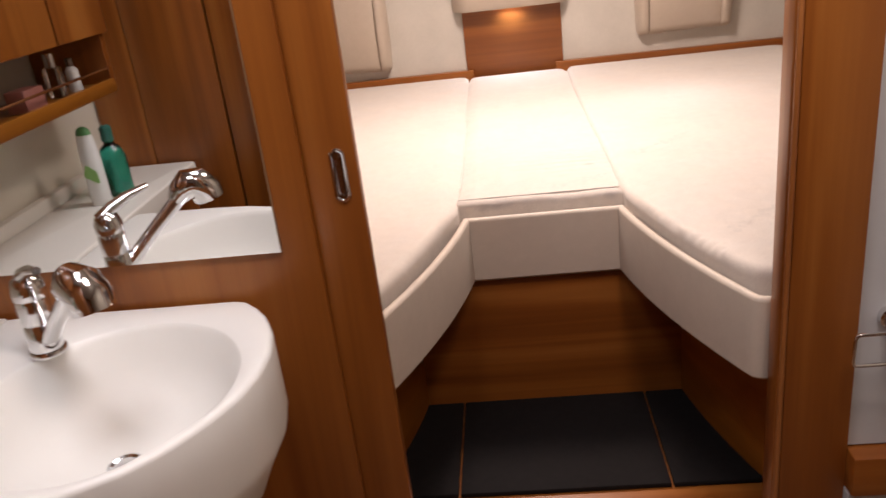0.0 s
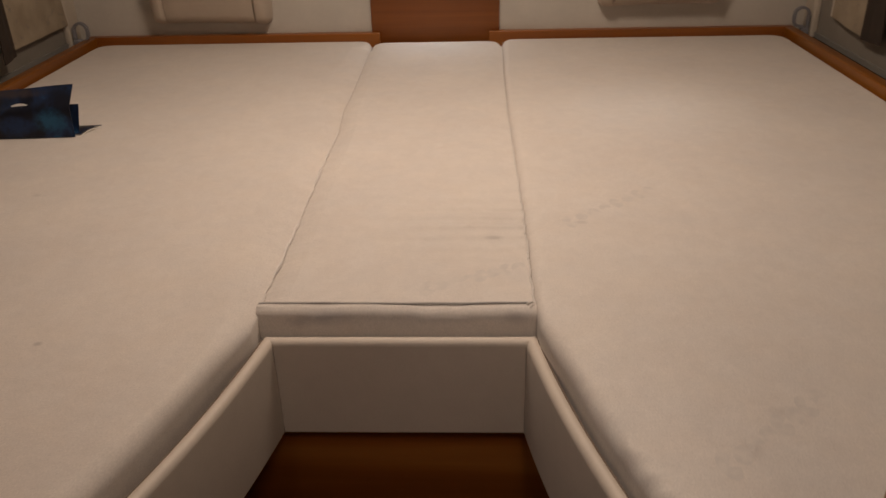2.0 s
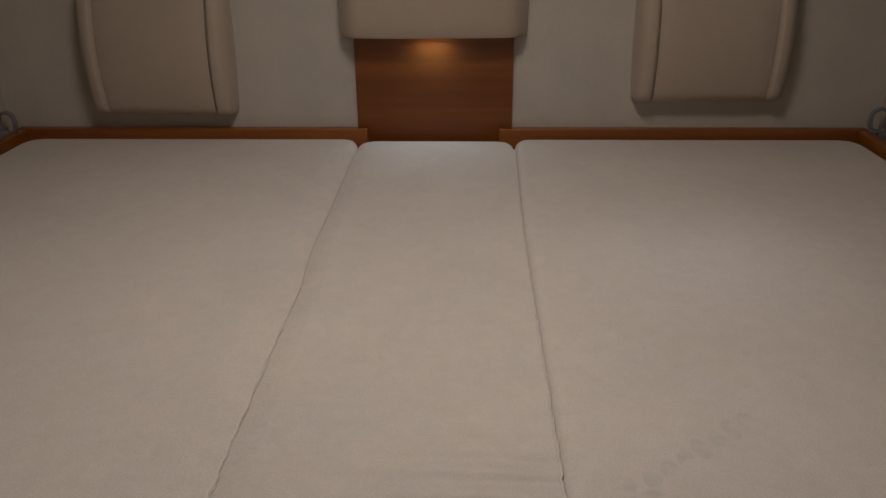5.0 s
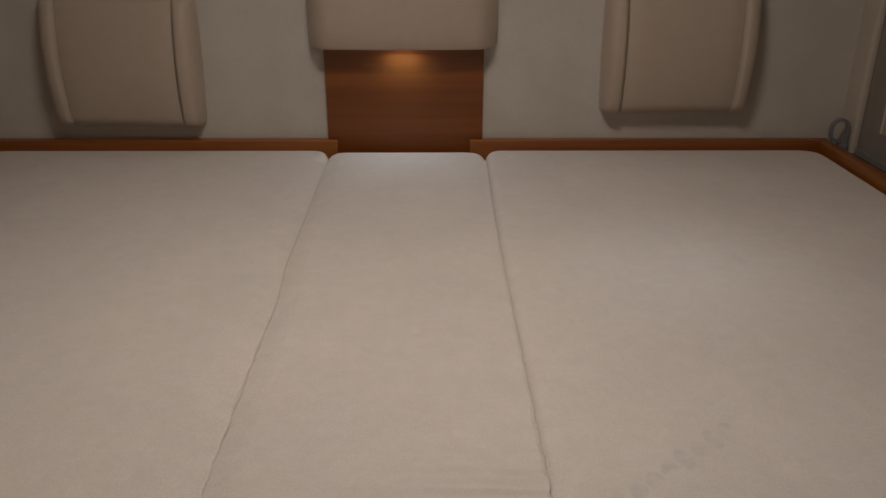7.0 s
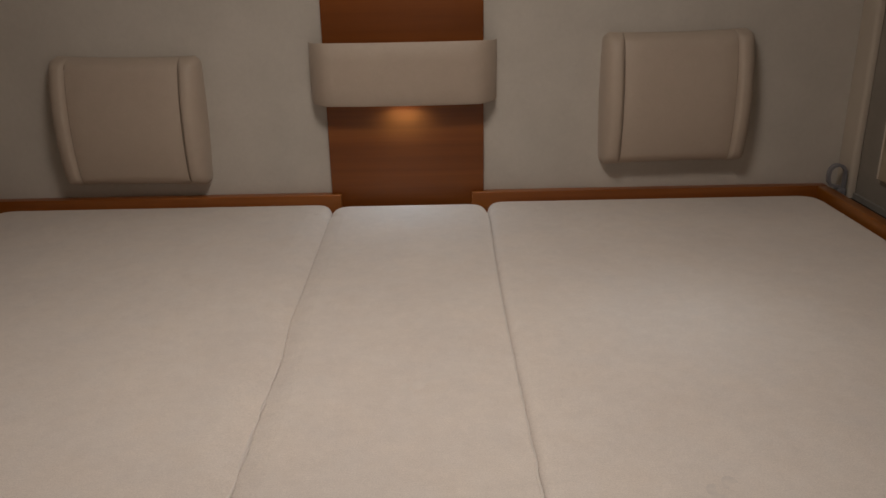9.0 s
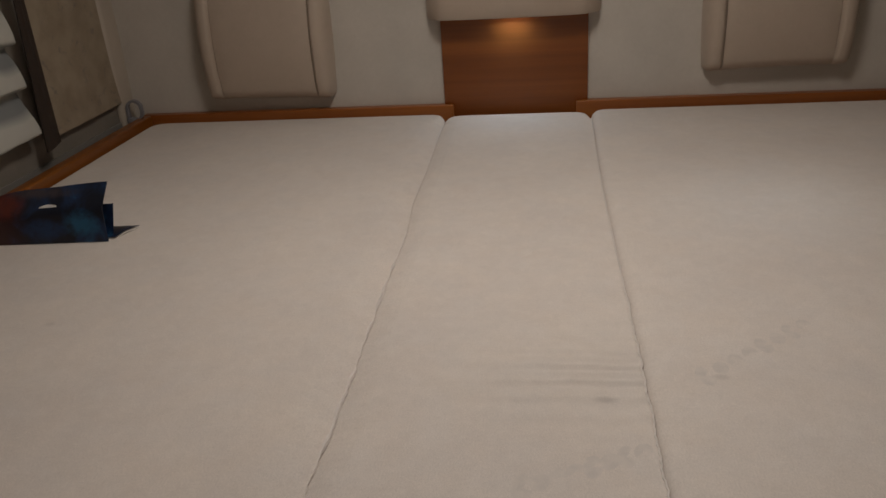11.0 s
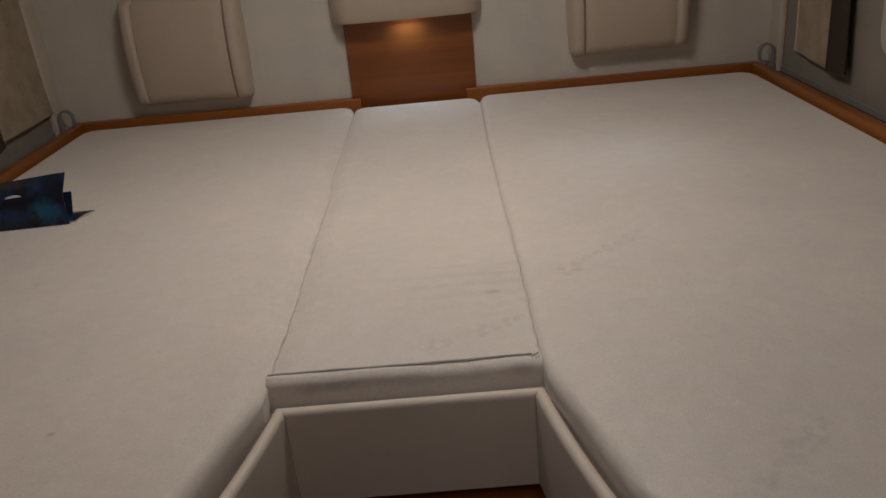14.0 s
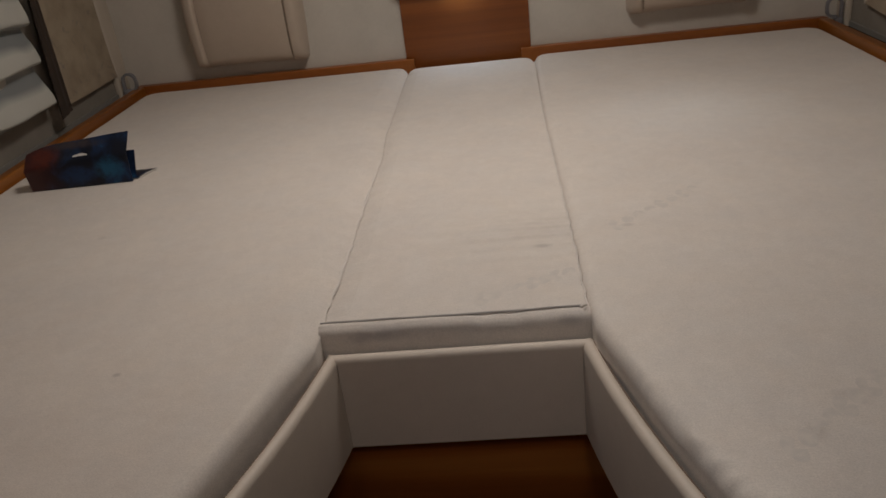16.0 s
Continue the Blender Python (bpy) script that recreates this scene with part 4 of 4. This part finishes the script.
counter = thing("counter_ledge", "off-white ledge running along the washroom wall", "counter", (-0.95, 1.5, 0.72))
part("ledge_top", prism(round_corners([(-1.068, 1.075), (-0.836, 1.075), (-0.832, 1.938), (-1.068, 1.938)], [0, 0.02, 0, 0]), 0.68, RIM_Z + 0.002, 0.006, 3), COUNTER, counter)
part("upstand", box(-1.068, -1.045, 1.075, 1.938, RIM_Z + 0.001, RIM_Z + 0.035, r=0.006), COUNTER, counter)
vanity = thing("vanity_cabinet", "pear-wood vanity cabinet under the basin", "cabinet", (-0.8, 1.7, 0))
part("body", box(-1.066, -0.50, 1.56, 1.938, 0.0, 0.62, r=0.003), WOOD_V, vanity)
part("side_body", box(-1.066, -0.85, 1.09, 1.559, 0.0, 0.679, r=0.003), WOOD_V, vanity)

# mixer tap
TX, TY = -0.696, 1.818
tap = thing("mixer_tap", "chrome single-lever mixer tap with pull-out spray", "tap", (TX, TY, RIM_Z))
part("base_ring", lathe([(0.026, 0.0), (0.026, 0.004), (0.0235, 0.007)], (TX, TY, RIM_Z)), CHROME, tap)
part("tap_body", lathe([(0.0225, 0.0075), (0.0215, 0.045), (0.0205, 0.0462), (0.0205, 0.0478), (0.0218, 0.049), (0.0218, 0.080), (0.0208, 0.0835)], (TX, TY, RIM_Z)), CHROME, tap)
part("lever_cap", lathe([(0.0222, 0.084), (0.0226, 0.088), (0.0222, 0.099), (0.0185, 0.111), (0.010, 0.1175)], (TX, TY, RIM_Z)), CHROME, tap)
part("lever", tube([(TX - 0.008, TY + 0.006, RIM_Z + 0.106), (TX + 0.008, TY - 0.010, RIM_Z + 0.121), (TX + 0.030, TY - 0.030, RIM_Z + 0.134), (TX + 0.056, TY - 0.052, RIM_Z + 0.141)], [0.013, 0.011, 0.0075, 0.0055], 14), CHROME, tap)
part("spout", tube([(TX + 0.010, TY - 0.007, RIM_Z + 0.018), (TX + 0.050, TY - 0.036, RIM_Z + 0.062), (TX + 0.100, TY - 0.068, RIM_Z + 0.112)], [0.0125, 0.0115, 0.0125], 16), CHROME, tap)
part("spray_head", tube([(TX + 0.092, TY - 0.062, RIM_Z + 0.106), (TX + 0.102, TY - 0.069, RIM_Z + 0.120), (TX + 0.114, TY - 0.076, RIM_Z + 0.130), (TX + 0.128, TY - 0.084, RIM_Z + 0.128), (TX + 0.138, TY - 0.090, RIM_Z + 0.115), (TX + 0.141, TY - 0.092, RIM_Z + 0.100)], [0.013, 0.021, 0.0265, 0.0285, 0.0285, 0.0265], 26), CHROME, tap)

# toiletries on the ledge
LZ = RIM_Z + 0.002
b1 = thing("lotion_bottle", "white plastic lotion bottle with a green cap", "bottle", (-0.938, 1.385, LZ), "bottles on the ledge")
part("body", lathe([(0.021, 0.0), (0.0225, 0.006), (0.0225, 0.105), (0.0205, 0.130), (0.0185, 0.148), (0.0165, 0.156)], (-0.938, 1.385, LZ), squash=(1, 0.7)), PLASTIC_WHITE, b1)
part("cap", lathe([(0.0162, 0.0), (0.0155, 0.006), (0.012, 0.013), (0.006, 0.017)], (-0.938, 1.385, LZ + 0.1562), squash=(1, 0.7)), PLASTIC_GREEN, b1, "green cap")
part("print_patch", prism(round_corners([(-0.016, 0.0), (0.016, 0.018), (0.006, 0.045), (-0.016, 0.028)], [0.006] * 4), 0, 0.0006), LABEL_GREEN, b1, "green leaf print")
b1.children[-1].matrix_parent_inverse = Matrix()
b1.children[-1].matrix_basis = Matrix.Translation((0, 0.0168, 0.05)) @ pose(0, 0, 0, 90, 0, 180)
b2 = thing("pump_bottle", "translucent teal bottle with a dark cap", "bottle", (-0.925, 1.315, LZ), "bottles on the ledge")
part("body", lathe([(0.026, 0.0), (0.029, 0.006), (0.029, 0.085), (0.022, 0.108), (0.011, 0.118), (0.011, 0.124)], (-0.925, 1.315, LZ)), GLASS_TEAL, b2)
part("cap", lathe([(0.013, 0.0), (0.013, 0.03), (0.008, 0.034)], (-0.925, 1.315, LZ + 0.1245)), CAP_TEAL, b2, "dark green cap")

# niche shelf with a rail, below the wall cabinet
shelf = thing("niche_shelf", "pear-wood niche shelf with a brass-toned rail", "shelf", (-0.98, 1.6, 0.985))
part("shelf_board", box(-1.068, -0.895, 1.265, 1.93, 0.975, 0.993, r=0.002), WOOD_L, shelf)
part("end_panel", box(-1.068, -0.895, 1.265, 1.283, 0.994, 1.109, r=0.002), WOOD_V, shelf)
part("front_lip", box(-0.9, -0.888, 1.284, 1.93, 0.975, 1.004, r=0.002), WOOD_L, shelf)
part("rail", tube([(-0.895, 1.284, 1.027), (-0.895, 1.93, 1.027)], 0.003, 8), CHROME, shelf, "thin metal rail")
cab = thing("wall_cabinet", "pear-wood wall cabinet with two doors", "cabinet", (-0.98, 1.6, 1.11))
part("body", box(-1.068, -0.90, 1.265, 1.93, 1.11, 1.70, r=0.002), WOOD_V, cab)
for ya, yb in ((1.268, 1.475), (1.481, 1.927)):
    part("cabinet_door", box(-0.8995, -0.882, ya, yb, 1.10, 1.70, r=0.003), WOOD_V, cab)
f1 = thing("perfume_bottle", "clear glass perfume bottle on the niche shelf", "bottle", (-0.95, 1.41, 0.994), "toiletries on the shelf")
part("body", box(-0.965, -0.935, 1.395, 1.425, 0.994, 1.055, r=0.004), GLASS_CLEAR, f1)
part("cap", lathe([(0.011, 0.0), (0.011, 0.026), (0.009, 0.028)], (-0.95, 1.41, 1.0555)), CHROME, f1, "silver cap")
tagged(part("carton", box(-0.965, -0.925, 1.50, 1.57, 0.9945, 1.035, r=0.002), PINK), "small pink carton on the niche shelf", "carton", "toiletries on the shelf")
f3 = thing("small_bottle", "small white bottle on the niche shelf", "bottle", (-0.94, 1.36, 0.994), "toiletries on the shelf")
part("body", lathe([(0.012, 0), (0.013, 0.003), (0.013, 0.045), (0.007, 0.052)], (-0.94, 1.355, 0.994)), PLASTIC_WHITE, f3)
part("cap", lathe([(0.008, 0), (0.008, 0.016), (0.006, 0.018)], (-0.94, 1.355, 1.0465)), STEEL_DARK, f3, "dark cap")

# tall cupboard facing the mirror
cup = thing("tall_cupboard", "tall pear-wood cupboard facing the mirror", "cupboard", (-0.76, 0.8, 0))
part("carcass", box(-1.068, -0.46, 0.55, 1.048, 0.0, 1.90, r=0.003), WOOD_V, cup)
for xa, xb in ((-1.066, -0.945), (-0.943, -0.738), (-0.732, -0.462)):
    part("cupboard_door", box(xa, xb, 1.0485, 1.066, 0.03, 1.88, r=0.003), WOOD_V, cup)

# paper holder on the white wall
hold = thing("paper_holder", "chrome toilet paper holder on the white wall", "paper holder", (0.487, PART_Y, 0.637))
part("rose", tube([(0.487, PART_Y + 0.0035, 0.637), (0.487, PART_Y - 0.008, 0.637), (0.487, PART_Y - 0.010, 0.637)], [0.016, 0.016, 0.013], 20), CHROME, hold)
part("stem", tube([(0.487, PART_Y - 0.008, 0.637), (0.487, PART_Y - 0.050, 0.637)], 0.009, 16), CHROME, hold)
wy = PART_Y - 0.047
part("wire", tube([(0.487, wy, 0.636), (0.428, wy, 0.636), (0.4235, wy, 0.634), (0.422, wy, 0.629), (0.421, wy, 0.593), (0.4225, wy, 0.588), (0.427, wy, 0.5865), (0.528, wy, 0.5865), (0.533, wy, 0.588), (0.534, wy, 0.602)], 0.003, 10), CHROME, hold)

# ceiling lamps
for (x, y), r in ((BED_LAMP, 0.18), (WASH_LAMP, 0.16)):
    lt = thing("ceiling_lamp", "round white ceiling lamp, switched on", "ceiling lamp", (x, y, CEILING), "ceiling lamps")
    part("rim", lathe([(r + 0.015, -0.028), (r + 0.02, -0.02), (r + 0.02, -0.0005), (r, -0.0005)], (x, y, CEILING), 40), LAMP_BODY, lt)
    part("diffuser", lathe([(r - 0.004, -0.036), (r, -0.030), (r, -0.0285)], (x, y, CEILING), 40), mat_lens, lt)


for x, y in SPOTS + [BED_SPOT]:
    sp = thing("ceiling_spot", "small round ceiling spot, switched on", "spotlight", (x, y, CEILING), "ceiling spots")
    part("rim", lathe([(0.054, -0.008), (0.057, -0.005), (0.057, -0.0005), (0.050, -0.0005)], (x, y, CEILING), 24), CHROME, sp)
    part("lens", lathe([(0.040, -0.0105), (0.045, -0.009), (0.045, -0.0085)], (x, y, CEILING), 24), mat_lens, sp)

# faint printed script on the mattress cloth: a row of plain open rings and strokes
def print_mark(parent, start, stop, z, ink=PRINT):
    a, b = Vector(start), Vector(stop)
    along = (b - a).normalized()
    across = Vector((-along.y, along.x))
    length, count = (b - a).length, 8
    for k in range(count):
        bm = bmesh.new()
        c = a + along * length * (k + 0.5) / count
        w, h = (0.0110, 0.0175) if k == 0 else (0.0108, 0.0115 + (0.004 if k in (4, 6) else 0.0))
        gap = (0.9, 0.0, 2.4, 2.4, 0.5, 0.0, 1.4, 2.2)[k]
        n = 22
        rows = []
        for i in range(n + 1):
            t = gap / 2 + (math.tau - gap) * i / n
            if gap > 2:
                t -= math.pi / 2
            ring = []
            for m in (1.0, 0.04):
                q = c + along * (w * m * math.cos(t) + 0.35 * h * m * math.sin(t)) + across * h * m * math.sin(t)
                ring.append(bm.verts.new((q.x, q.y, z + 0.00008 * (k % 2))))
            rows.append(ring)
        for u, v in zip(rows, rows[1:]):
            bm.faces.new((u[0], u[1], v[1], v[0]))
        part("printed_letter", bm, ink, parent)


print_mark(right_mattress, (0.245, 2.735), (0.405, 2.870), M_TOP + 0.00006)
print_mark(right_mattress, (0.335, 2.215), (0.470, 2.330), M_TOP + 0.00006)
print_mark(right_mattress, (0.36, 3.34), (0.50, 3.44), M_TOP + 0.00006, PRINT_FAINT)
print_mark(mid, (0.042, 2.548), (0.180, 2.615), M_TOP - 0.00394)
print_mark(mid, (0.02, 3.08), (0.155, 3.18), M_TOP - 0.00394, PRINT_FAINT)
